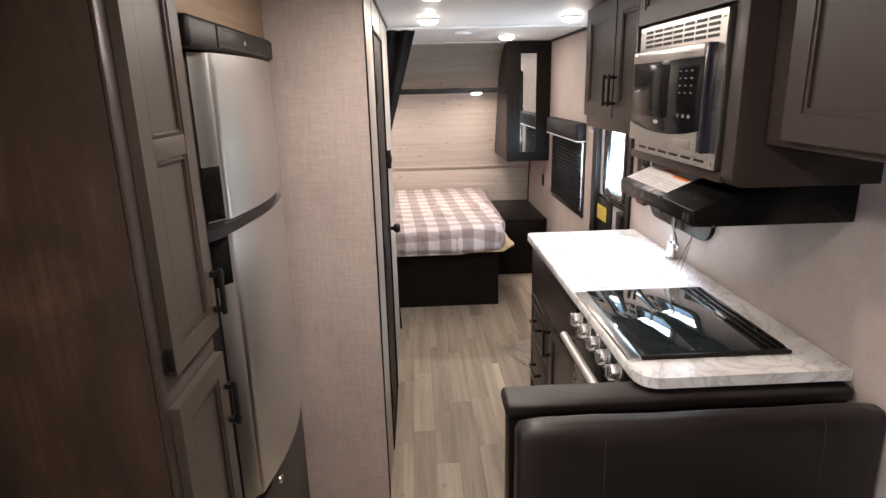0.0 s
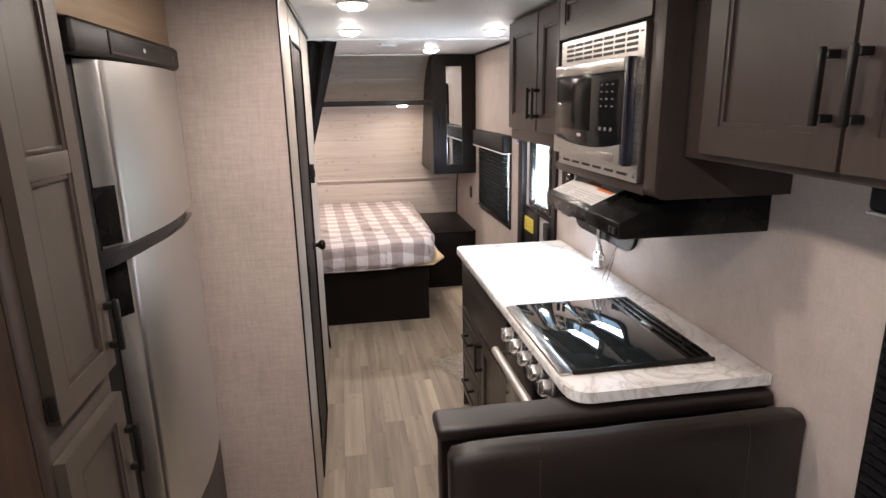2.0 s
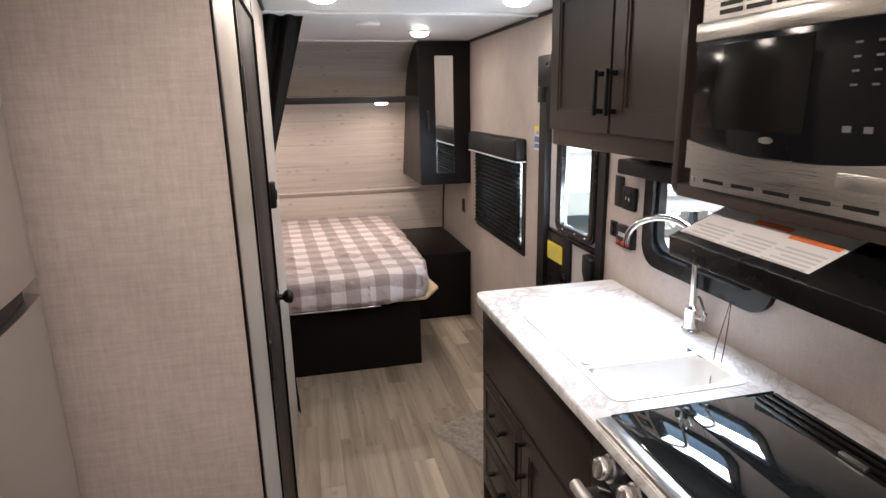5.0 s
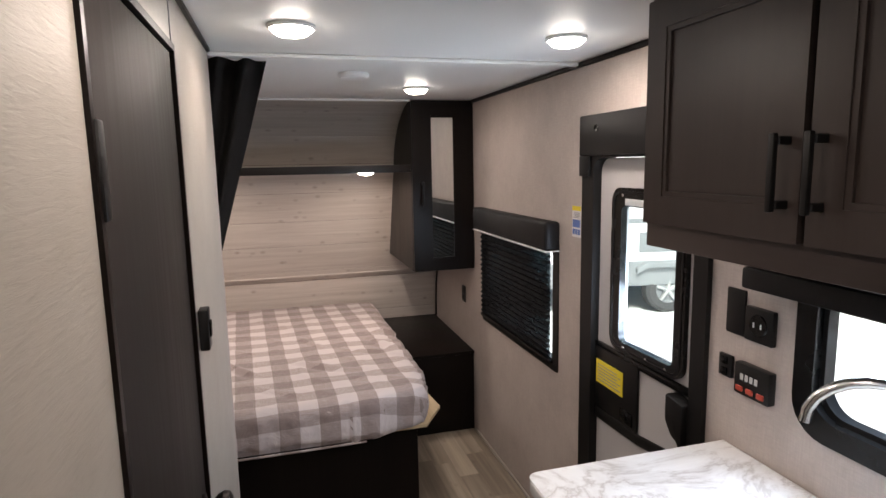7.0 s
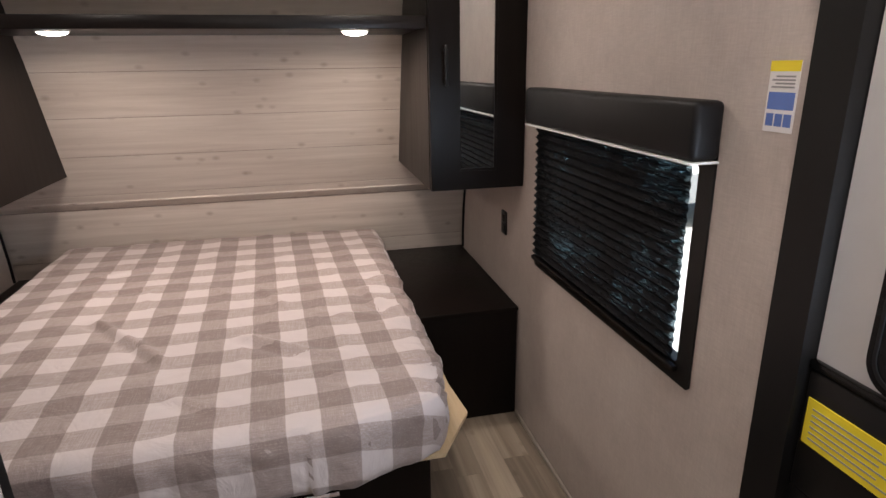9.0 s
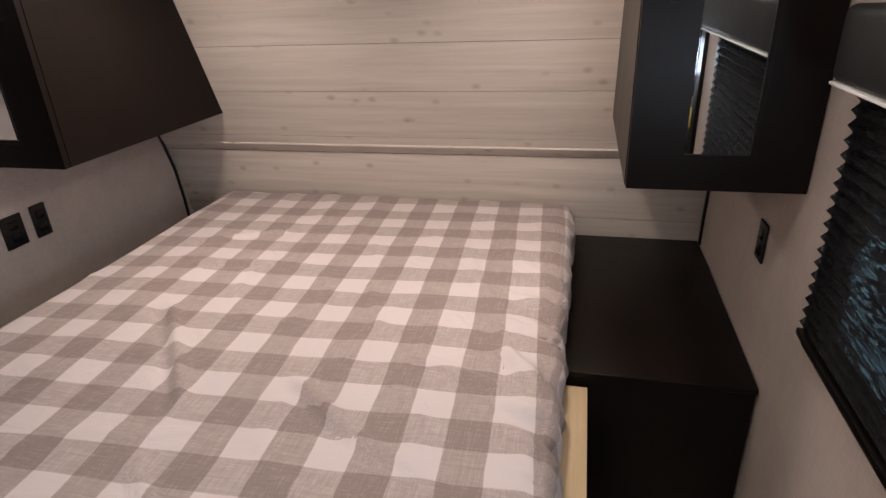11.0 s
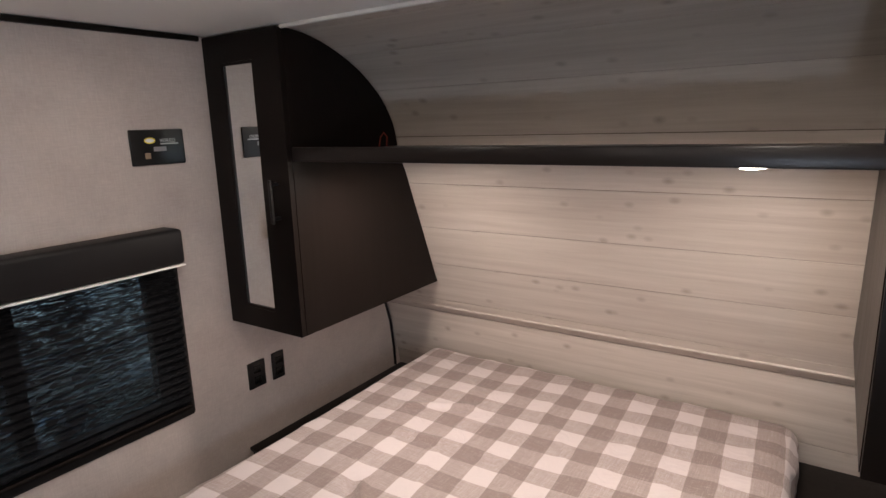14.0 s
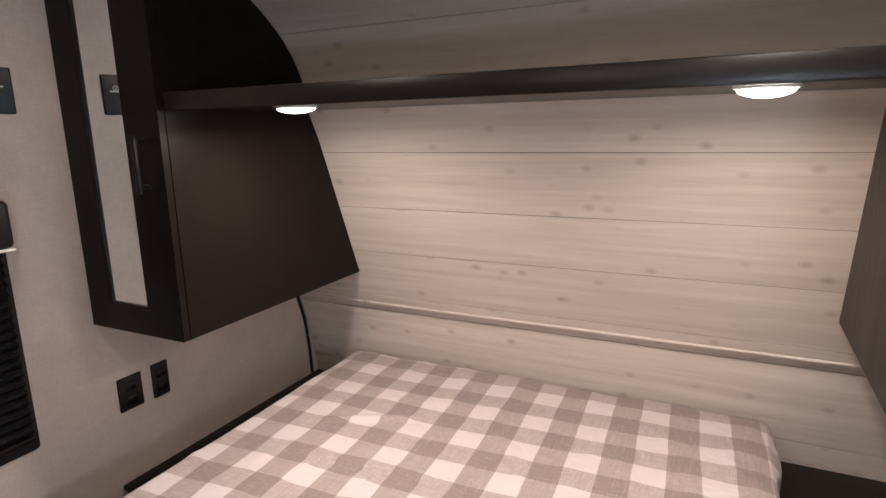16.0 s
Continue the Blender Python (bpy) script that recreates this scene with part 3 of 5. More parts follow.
def trailer_window(name, x, into, hole, val, label, gap=0.05, split=True, inset=0.022, dimmed=True):
    """A framed window with a pleated shade under a padded valance. into: the sense of x into the room."""
    y0, y1, z0, z1 = hole
    w = thing(name, (x, (y0 + y1) / 2, z0), label, "window", kind="structure")
    e = 0.028
    fr = part("window_frame", ring(rounded(y0 - e, y1 + e, z0 - e, z1 + e, 0.012), rounded(y0 + inset, y1 - inset, z0 + 0.5 * inset + 0.011, z1 - 0.022, 0.012), "x", x - into * 0.03, x + into * 0.005), M_BLACK, w, "black window frame")
    gx = x - into * 0.035
    g = part("pane", box(gx - 0.002, gx + 0.002, y0 + 0.002, y1 - 0.002, z0 + 0.002, z1 - 0.002), M_GLASS, w, "clear glass pane")
    g.visible_shadow = False
    if split:
        ym = y0 + (y1 - y0) * 0.47
        part("mullion", box(gx - 0.01 + into * 0.012, gx + 0.01 + into * 0.012, ym - 0.024, ym + 0.024, z0, z1, 0.003), M_BLACK, w, "black window divider")
    sh = thing("pleated_shade", (x, (y0 + y1) / 2, z0 + 0.02), "dark pleated shade drawn down over the window", "blind", "pleated shades")
    part("pleats", shade_sheet(x + into * 0.016, into, y0 + 0.012 + gap, y1 + 0.012, z0 + 0.020, z1 - 0.004), M_SHADE, sh, "", None)
    # A made-up second cloth that cuts the daylight coming through the shade.
    if dimmed:
        part("dimming_layer", shade_sheet(x + into * 0.006, into, y0 + 0.012 + gap, y1 + 0.012, z0 + 0.020, z1 - 0.004, 0.026, 0.004), M_SHADE, sh, "second cloth layer added to dim the daylight", None)
    part("bottom_rail", box(x + into * 0.016 - 0.009, x + into * 0.016 + 0.009, y0 + 0.012, y1 + 0.012, z0 + 0.004, z0 + 0.019, 0.003), M_DARKMETAL, sh)
    va, vb, vz0, vz1, dep = val
    v = thing("valance", (x, (va + vb) / 2, vz0), "padded black vinyl window valance with white lower edge", "valance", "window valances")
    xa, xb = sorted((x + into * 0.001, x + into * dep))
    part("cover", box(xa, xb, va, vb, vz0 + 0.006, vz1, 0.014, 3), M_VALANCE, v)
    part("edge_strip", box(xa, xb + 0.0, va + 0.003, vb - 0.003, vz0, vz0 + 0.0055, 0.001), M_WHITE, v, "white edge strip")
    return w


trailer_window("window_bed_right", XR, -1, WIN_R, (2.735, 3.676, 1.288, 1.415, 0.070), "sliding window over the bedroom floor", 0.03)
trailer_window("window_bed_left", XL, 1, WIN_L, (2.70, 3.638, 1.300, 1.420, 0.095), "sliding window beside the bed", 0.0, True, 0.085, False)
trailer_window("window_dinette", XR, -1, WIN_D, (-1.25, -0.11, 1.415, 1.50, 0.07), "dinette window with its shade down", 0.0)

# Unseen window, added only to hold the fill light behind the camera's start.
wb = thing("window_added_fill", (XL, -1.90, 0.80), "plain framed window added out of view for fill light", "window", kind="structure")
y0, y1, z0, z1 = WIN_FILL
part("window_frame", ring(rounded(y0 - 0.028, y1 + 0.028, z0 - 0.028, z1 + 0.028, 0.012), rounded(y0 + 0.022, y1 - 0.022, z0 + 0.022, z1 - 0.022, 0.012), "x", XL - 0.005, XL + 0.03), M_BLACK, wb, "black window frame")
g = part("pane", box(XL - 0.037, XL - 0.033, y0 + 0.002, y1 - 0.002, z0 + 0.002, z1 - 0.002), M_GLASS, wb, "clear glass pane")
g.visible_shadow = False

# window over the sink, round-cornered, with a rolled shade above
ws = thing("window_sink", (XR, 1.24, 1.03), "round-cornered kitchen window over the sink", "window", kind="structure")
y0, y1, z0, z1 = WIN_S
part("window_frame", ring(rounded(y0 - 0.03, y1 + 0.03, z0 - 0.03, z1 + 0.03, 0.085), rounded(y0 + 0.02, y1 - 0.02, z0 + 0.02, z1 - 0.02, 0.065), "x", XR - 0.018, XR + 0.04), M_BLACKG, ws, "black window frame")
part("gasket", ring(rounded(y0 + 0.012, y1 - 0.012, z0 + 0.012, z1 - 0.012, 0.07), rounded(y0 + 0.032, y1 - 0.032, z0 + 0.032, z1 - 0.032, 0.06), "x", XR + 0.002, XR + 0.03), M_BLACK, ws)
g = part("pane", box(XR + 0.033, XR + 0.037, y0 + 0.002, y1 - 0.002, z0 + 0.002, z1 - 0.002), M_GLASS, ws, "clear glass pane")
g.visible_shadow = False
rs = thing("roller_shade", (XR, 1.25, 1.36), "rolled-up black shade cassette over the sink window", "blind")
st = shade_sheet(XR - 0.030, -1, 0.975, 1.27, 1.322, 1.350, 0.008, 0.02)
bmesh.ops.solidify(st, geom=st.faces[:], thickness=0.002)
part("gathered_cloth", st, M_INK, rs, "gathered grey shade cloth", None)
part("cassette", box(XR - 0.06, XR - 0.001, 0.88, 1.685, 1.352, 1.405, 0.008), M_VALANCE, rs)

# entry door
d = thing("door_1", (XR, 2.21, 0.03), "closed grey-white entry door with black frame and window", "door", kind="structure")
LX = XR + 0.016
part("door_frame", ring(rounded(1.848, 2.535, 0.004, 1.822, [0.003, 0.003, 0.05, 0.05]), rounded(1.905, 2.452, 0.05, 1.672, [0.01, 0.01, 0.055, 0.055]), "x", XR - 0.016, XR + 0.045), M_BLACK, d, "black door frame")
head = box(XR - 0.030, XR - 0.0165, 1.848, 2.537, 1.680, 1.824, 0.006, 2)
part("head_cover", merge(head, box(XR - 0.030, XR - 0.0165, 2.468, 2.537, 1.605, 1.6795, 0.005, 2)), M_BLACK, d, "moulded black head cover with a short ear")
part("head_button", lathe([(0.014, 0), (0.012, 0.003), (0.006, 0.001), (0, 0.001)], (XR - 0.030, 2.415, 1.775), (-1, 0, 0), 16), M_BLACKG, d)
leaf = ring(rounded(1.907, 2.450, 0.052, 1.670, [0.01, 0.01, 0.053, 0.053]), rounded(2.00, 2.31, 1.03, 1.53, 0.02), "x", LX, LX + 0.028)
leaf = part("leaf", leaf, M_DOORSKIN, d, "grey-white door leaf")
part("window_frame", ring(rounded(1.955, 2.352, 1.000, 1.570, 0.05), rounded(2.002, 2.294, 1.036, 1.508, 0.022), "x", LX - 0.016, LX + 0.008), M_BLACKG, leaf, "black window surround")
part("gasket", ring(rounded(1.966, 2.341, 1.011, 1.559, 0.042), rounded(1.972, 2.335, 1.017, 1.553, 0.038), "x", LX - 0.0185, LX - 0.016), M_BLACK, leaf, "raised black bead")
g = part("pane", box(LX + 0.010, LX + 0.014, 1.992, 2.302, 1.028, 1.532), M_GLASS_TINT, leaf, "green-tinted glass pane")
g.visible_shadow = False
part("maker_plate", box(LX - 0.0175, LX - 0.0162, 2.06, 2.27, 1.512, 1.534, 0.0005), M_GREYINK, leaf, "small printed plate")
for sy, sz in ((2.035, 1.018), (2.135, 1.018), (2.265, 1.018), (2.285, 1.545)):
    part("screw", lathe([(0.006, 0), (0.005, 0.002), (0, 0.0025)], (LX - 0.016, sy, sz), (-1, 0, 0), 10), M_CHROME, leaf)
part("lock_panel", box(LX - 0.012, LX - 0.0005, 2.180, 2.450, 0.738, 0.975, 0.008), M_BLACK, leaf, "black lock panel")
part("pull_recess", box(LX - 0.016, LX - 0.012, 2.20, 2.275, 0.752, 0.797, 0.003), M_BLACKG, leaf)
part("mid_rail", prism([(2.450, 0.976), (2.450, 0.994), (1.907, 0.994), (1.907, 0.968), (2.178, 0.968), (2.178, 0.976)], "x", LX - 0.014, LX - 0.0005, 0.003), M_BLACKG, leaf, "glossy black rail under the window")
part("cross_rail", prism([(2.450, 0.690), (2.450, 0.737), (2.179, 0.737), (1.907, 0.775), (1.907, 0.735), (2.179, 0.700)], "x", LX - 0.010, LX - 0.0005, 0.003), M_BLACK, leaf)
part("latch", prism([(1.907, 0.955), (1.985, 0.968), (1.985, 0.885), (1.955, 0.845), (1.930, 0.835), (1.907, 0.800)], "x", XR - 0.035, LX - 0.001, 0.008), M_BLACK, d, "black paddle latch")
st = part("warning_label", box(LX - 0.0150, LX - 0.0125, 2.262, 2.437, 0.838, 0.926), M_YELLOW, leaf, "yellow warning label", None)
for k in range(6):
    part("print_line", box(LX - 0.0160, LX - 0.0151, 2.275 + 0.02 * (k % 2), 2.424, 0.850 + k * 0.0115, 0.853 + k * 0.0115), M_INK, st, "", None)

# bathroom door
b = thing("door_2", (BX, 1.58, 0), "closed dark wood bathroom door", "door", kind="structure")
part("door_frame", ring(rounded(1.245, 1.855, -0.003, 1.905, 0.001), rounded(1.258, 1.843, 0.0005, 1.891, 0.001), "x", BX - 0.03, BX + 0.006), M_ESPRESSO, b)
lf = part("leaf", box(BX - 0.028, BX - 0.002, 1.260, 1.841, 0.012, 1.889, 0.003), M_DOORWOOD, b)
for hz in (1.66, 0.95, 0.25):
    part("hinge", box(BX - 0.001, BX + 0.010, 1.253, 1.275, hz - 0.055, hz + 0.055, 0.003), M_BLACK, b)
part("door_knob", lathe([(0.026, 0), (0.026, 0.006), (0.011, 0.010), (0.010, 0.022), (0.020, 0.030), (0.026, 0.042), (0.024, 0.054), (0.014, 0.060), (0, 0.061)], (BX - 0.001, 1.778, 0.962), (1, 0, 0)), M_DARKMETAL, lf, "round dark bronze knob")
for nm, sy in (("trim_seam_1", 1.851), ("trim_seam_2", 1.249)):
    solid(nm, box(BX - 0.001, BX + 0.002, sy - 0.003, sy + 0.003, 1.907, ZC - 0.016), M_INK, "thin panel seam above the bathroom door", "trim", kind="structure")


# ---- fixtures ----
def ceiling_lamp(x, y, power):
    o = thing("ceiling_light", (x, y, ZC), "round white flush LED ceiling light, switched on", "ceiling light", "ceiling lights")
    part("trim_ring", lathe([(0.062, 0), (0.064, -0.006), (0.058, -0.010), (0.054, -0.008), (0.054, 0)], (x, y, ZC - 0.0005), (0, 0, 1), 28), M_WHITE, o)
    part("diffuser", lathe([(0.054, -0.008), (0.050, -0.017), (0.038, -0.025), (0.020, -0.029), (0, -0.030)], (x, y, ZC), (0, 0, 1), 28), M_LAMP, o, "glowing domed diffuser", 80)
    down_light(x, y, ZC - 0.036, LAMP_WATTS * power, 0.055)


for lx, ly, power in CEILING_LAMPS:
    ceiling_lamp(lx, ly, power)
solid("smoke_alarm", lathe([(0.062, 0), (0.062, -0.012), (0.055, -0.020), (0, -0.022)], (0.348, 2.963, ZC - 0.0005), (0, 0, 1), 28), M_WHITE, "round white smoke alarm on the ceiling", "smoke alarm", at=(0.348, 2.963, ZC))
cv = thing("ceiling_vent", (0.343, 1.10, ZC), "round white ceiling air vent", "vent")
part("vent_ring", lathe([(0.085, 0), (0.085, -0.008), (0.070, -0.014), (0.066, 0)], (0.343, 1.10, ZC - 0.0005), (0, 0, 1), 28), M_WHITE, cv)
for k in range(5):
    hw = math.sqrt(0.066 ** 2 - (0.026 * (k - 2)) ** 2)
    part("slat", box(0.343 - hw, 0.343 + hw, 1.10 + 0.026 * (k - 2) - 0.008, 1.10 + 0.026 * (k - 2) + 0.008, ZC - 0.009, ZC - 0.006), M_WHITE, cv)


def wall_plate(name, x, into, y0, y1, z0, z1, depth, label, category, mat=None):
    o = thing(name, (x, (y0 + y1) / 2, z0), label, category, "wall plates" if category == "outlet" else "")
    xa, xb = sorted((x + into * 0.0005, x + into * depth))
    pl = part("plate", box(xa, xb, y0, y1, z0, z1, 0.004), mat or M_BLACK, o)
    return o, pl, x + into * depth


def outlet(x, into, y0, y1, z0, z1):
    o, pl, xf = wall_plate("outlet", x, into, y0, y1, z0, z1, 0.008, "black wall outlet plate", "outlet")
    ym = (y0 + y1) / 2
    for zz in (z0 + (z1 - z0) * 0.3, z0 + (z1 - z0) * 0.7):
        part("socket", box(min(xf, xf + into * 0.002), max(xf, xf + into * 0.002), ym - 0.016, ym + 0.016, zz - 0.014, zz + 0.014, 0.0008), M_BLACKG, o)


outlet(XL, 1, 3.885, 3.965, 0.738, 0.845)
outlet(XL, 1, 4.000, 4.060, 0.735, 0.848)
outlet(XR, -1, 4.03, 4.095, 0.78, 0.885)
wall_plate("cover_plate", XR, -1, 1.722, 1.785, 1.213, 1.332, 0.006, "flat black blank wall plate", "wall plate")
o, pl, xf = wall_plate("outlet", XR, -1, 1.625, 1.712, 1.213, 1.300, 0.016, "black two-socket outlet box", "outlet")
part("socket_face", lathe([(0.028, 0), (0.026, 0.003), (0, 0.003)], (xf, 1.668, 1.257), (-1, 0, 0)), M_BLACKG, o)
for yy in (1.657, 1.679):
    part("socket_slot", box(xf - 0.0042, xf - 0.0031, yy - 0.002, yy + 0.002, 1.251, 1.263), M_GREYINK, o)
o, pl, xf = wall_plate("light_switch", XR, -1, 1.752, 1.798, 1.092, 1.153, 0.012, "small black double rocker switch", "switch")
for zz in (1.108, 1.137):
    part("rocker", box(xf - 0.004, xf + 0.001, 1.764, 1.786, zz - 0.010, zz + 0.010, 0.002), M_BLACKG, o)
o, pl, xf = wall_plate("monitor_panel", XR, -1, 1.618, 1.728, 1.070, 1.152, 0.024, "black tank monitor panel with red switches", "control panel")
for k in range(4):
    part("level_light", box(xf - 0.001, xf + 0.0005, 1.652 + k * 0.015, 1.662 + k * 0.015, 1.110, 1.126, 0.0004), M_GREYINK, o, "white level scale", None)
for k in range(3):
    part("red_switch", box(xf - 0.004, xf + 0.001, 1.630 + k * 0.033, 1.652 + k * 0.033, 1.080, 1.094, 0.002), M_RED, o, "red rocker switch")
o, pl, xf = wall_plate("bathroom_switch", BX, 1, 1.908, 1.952, 1.256, 1.350, 0.022, "black rocker switch box beside the bathroom door", "switch")
part("rocker", box(xf - 0.001, xf + 0.004, 1.920, 1.940, 1.285, 1.322, 0.002), M_BLACKG, o)
o, pl, xf = wall_plate("stereo_panel", XL, 1, 3.557, 3.736, 1.618, 1.728, 0.006, "black flat audio control panel on the wall", "control panel")
part("logo", prism(oval(3.62, 1.694, 0.018, 0.009), "x", xf, xf + 0.0008), M_PAPER, o, "pale oval badge")
part("logo_ring", ring(oval(3.62, 1.694, 0.0185, 0.0095), oval(3.62, 1.694, 0.015, 0.006), "x", xf + 0.0003, xf + 0.001), M_YELLOW, o, "yellow oval outline")
txt = bpy.data.curves.new("lettering", "FONT")
txt.body, txt.size, txt.extrude = "WIRED", 0.017, 0.0003
lt = new("lettering", txt)
lt.data.materials.append(M_GREYINK)
lt.parent = o
lt.matrix_local = Matrix.Translation((0.0065, 0.006, 0.069)) @ Euler((radians(90), 0, radians(90))).to_matrix().to_4x4()
part("display", box(xf, xf + 0.0008, 3.63, 3.672, 1.66, 1.674), M_INK, o, "small grey display", None)
part("badge", box(xf, xf + 0.0008, 3.60, 3.618, 1.638, 1.656), M_TAN, o, "", None)
part("small_print", box(xf, xf + 0.0006, 3.655, 3.715, 1.681, 1.685), M_GREYINK, o, "", None)
o = thing("door_sticker", (XR, 2.60, 1.365), "small yellow and blue safety sticker beside the door", "sticker")
part("sheet", box(XR - 0.0015, XR - 0.0002, 2.566, 2.634, 1.366, 1.488), M_PAPER, o, "", None)
part("yellow_band", box(XR - 0.0022, XR - 0.0016, 2.566, 2.634, 1.470, 1.488), M_YELLOW, o, "", None)
part("blue_band", box(XR - 0.0022, XR - 0.0016, 2.570, 2.630, 1.405, 1.435), M_BLUE, o, "", None)
for k in range(3):
    part("blue_tile", box(XR - 0.0022, XR - 0.0016, 2.571 + k * 0.0205, 2.588 + k * 0.0205, 1.376, 1.398), M_BLUE, o, "", None)
for k in range(4):
    part("print_line", box(XR - 0.0022, XR - 0.0016, 2.574, 2.626 - 0.008 * (k % 2), 1.442 + k * 0.006, 1.445 + k * 0.006), M_INK, o, "", None)


# ---- cabinet pieces ----
def bar_handle(parent, x, into, y, z, length, upright=True, out=0.032):
    """A square black pull on a face at x."""
    xa, xb = x + into * (out - 0.006), x + into * (out + 0.005)
    h = length / 2
    bm = box(min(xa, xb), max(xa, xb), *((y - 0.006, y + 0.006, z - h, z + h) if upright else (y - h, y + h, z - 0.006, z + 0.006)), 0.0025)
    for s in (-1, 1):
        yy, zz = (y, z + s * (h - 0.012)) if upright else (y + s * (h - 0.012), z)
        box(min(x, xa), max(x, xa) + 0.0, yy - 0.007, yy + 0.007, zz - 0.007, zz + 0.007, 0.002, 1, bm)
    return part("handle", bm, M_BLACK, parent, "black square bar handle")


def panel_door(parent, x, into, y0, y1, z0, z1, mat, mat_rail, rail=0.06, name="door"):
    """A frame-and-panel door whose face stands at x, towards into."""
    t = 0.02
    xb = x - into * t
    lo, hi = min(x, xb), max(x, xb)
    bm = ring(rounded(y0, y1, z0, z1, 0.003, 2), rounded(y0 + rail, y1 - rail, z0 + rail, z1 - rail, 0.001, 2), "x", lo, hi)
    dr = part(name, bm, mat, parent)
    f = x - into * 0.009
    part("panel", box(min(f, xb + into * 0.002), max(f, xb + into * 0.002), y0 + rail - 0.002, y1 - rail + 0.002, z0 + rail - 0.002, z1 - rail + 0.002), mat, dr, "", None)
    e = 0.011
    f2 = x - into * 0.003
    part("bead", ring(rounded(y0 + rail - 0.001, y1 - rail + 0.001, z0 + rail - 0.001, z1 - rail + 0.001, 0.001, 2), rounded(y0 + rail + e, y1 - rail - e, z0 + rail + e, z1 - rail - e, 0.001, 2), "x", min(f, f2), max(f, f2)), mat_rail, dr)
    return dr


# ---- left side: pantry and refrigerator ----
PX = -0.472
FX = -0.455
p = thing("pantry_cabinet", (-0.78, -0.08, 0), "grey-brown tall pantry cabinet with rustic wood side", "cabinet")
part("side_panel", box(XL + 0.004, PX - 0.004, -0.245, -0.232, 0.002, 1.985, 0.002), M_BARN, p, "knotty rustic brown side panel")
part("body", box(XL + 0.004, PX - 0.004, -0.231, 0.052, 0.002, 1.985), M_PANTRY, p)
part("face_edge", box(PX - 0.003, PX + 0.004, -0.247, -0.218, 0.002, 1.985, 0.002), M_CAB, p)
ud = panel_door(p, PX + 0.018, 1, -0.197, 0.043, 1.155, 1.97, M_PANTRY, M_CAB, 0.046, "upper_door")
part("mid_rail", box(PX + 0.005, PX + 0.018, -0.150, -0.004, 1.546, 1.586, 0.002), M_PANTRY, ud)
for za in (1.536, 1.586):
    part("bead", box(PX + 0.009, PX + 0.015, -0.140, -0.014, za, za + 0.010, 0.003), M_CAB, ud)
ld = panel_door(p, PX + 0.018, 1, -0.210, 0.043, 0.10, 1.095, M_PANTRY, M_CAB, 0.046, "lower_door")
bar_handle(ud, PX + 0.018, 1, 0.030, 1.242, 0.105, True, 0.022)
bar_handle(ld, PX + 0.018, 1, 0.030, 0.970, 0.110, True, 0.022)
for zz in (1.19, 1.90):
    part("hinge", box(PX + 0.004, PX + 0.020, -0.206, -0.1985, zz - 0.022, zz + 0.022, 0.002), M_BLACK, p)

f = thing("refrigerator", (-0.78, 0.44, 0.53), "brushed steel two-door refrigerator with black top panel", "refrigerator")
FY0, FY1 = 0.078, 0.800
part("body", box(XL + 0.01, FX - 0.045, FY0, FY1, 0.535, 1.815, 0.004), M_BLACK, f)


GRIP = [(FX - 0.046, 0.182), (FX - 0.006, 0.238), (FX - 0.003, 0.234), (FX - 0.043, 0.176)]


def fridge_door(z0, z1, name):
    n = 24
    pts = []
    ya, yb = 0.245, FY1 - 0.030
    for k in range(n + 1):
        s = k / n
        pts.append((FX - 0.001 + 0.026 * math.sin(math.pi * s) ** 0.9, ya + (yb - ya) * s))
    curve = [(FX - 0.014 + 0.013 * math.sin(radians(15 * k)), 0.245 - 0.026 * math.cos(radians(15 * k))) for k in range(6)]
    pts = [(FX - 0.042, 0.180)] + curve + pts + [(FX - 0.006, FY1 - 0.025), (FX - 0.013, FY1 - 0.021), (FX - 0.042, FY1 - 0.012)]
    dr = part(name, prism(pts, "z", z0, z1), M_FRIDGE, f, "bowed brushed steel door", 50)
    return dr


du = fridge_door(1.362, 1.752, "freezer_door")
dl = fridge_door(0.572, 1.330, "fridge_door")
part("grip", prism(GRIP, "z", 1.366, 1.495, 0.002), M_BLACKG, du, "black recessed grip")
part("grip", prism(GRIP, "z", 1.20, 1.326, 0.002), M_BLACKG, dl, "black recessed grip")
edge = []
for k in range(15):
    s = k / 14
    edge.append((FX - 0.034 + 0.052 * math.sin(math.pi * s) ** 0.55, FY0 + 0.012 + (FY1 - FY0 - 0.024) * s))
part("door_gap_trim", prism(edge + [(FX - 0.043, FY1 - 0.012), (FX - 0.043, FY0 + 0.012)], "z", 1.332, 1.360), M_BLACK, f)
cp = part("control_panel", box(FX - 0.043, FX + 0.006, FY0 + 0.004, FY1 - 0.004, 1.757, 1.822, 0.010, 3), M_BLACK, f, "black control panel")
part("panel_face", box(FX + 0.004, FX + 0.009, FY0 + 0.175, FY1 - 0.012, 1.764, 1.814, 0.002), M_BLACK, cp)
part("panel_border", ring(rounded(FY0 + 0.180, FY1 - 0.017, 1.768, 1.810, 0.006), rounded(FY0 + 0.183, FY1 - 0.020, 1.771, 1.807, 0.005), "x", FX + 0.0085, FX + 0.0098), M_SEAM, cp)
part("button", lathe([(0.005, 0), (0.004, 0.001), (0, 0.001)], (FX + 0.009, 0.735, 1.790), (1, 0, 0), 10), M_INK, cp)
part("badge", box(FX + 0.009, FX + 0.0096, 0.47, 0.485, 1.784, 1.794), M_GREYINK, cp, "", None)
o = thing("cabinet_over_fridge", (-0.78, 0.44, 1.83), "tan wood panel above the refrigerator", "cabinet")
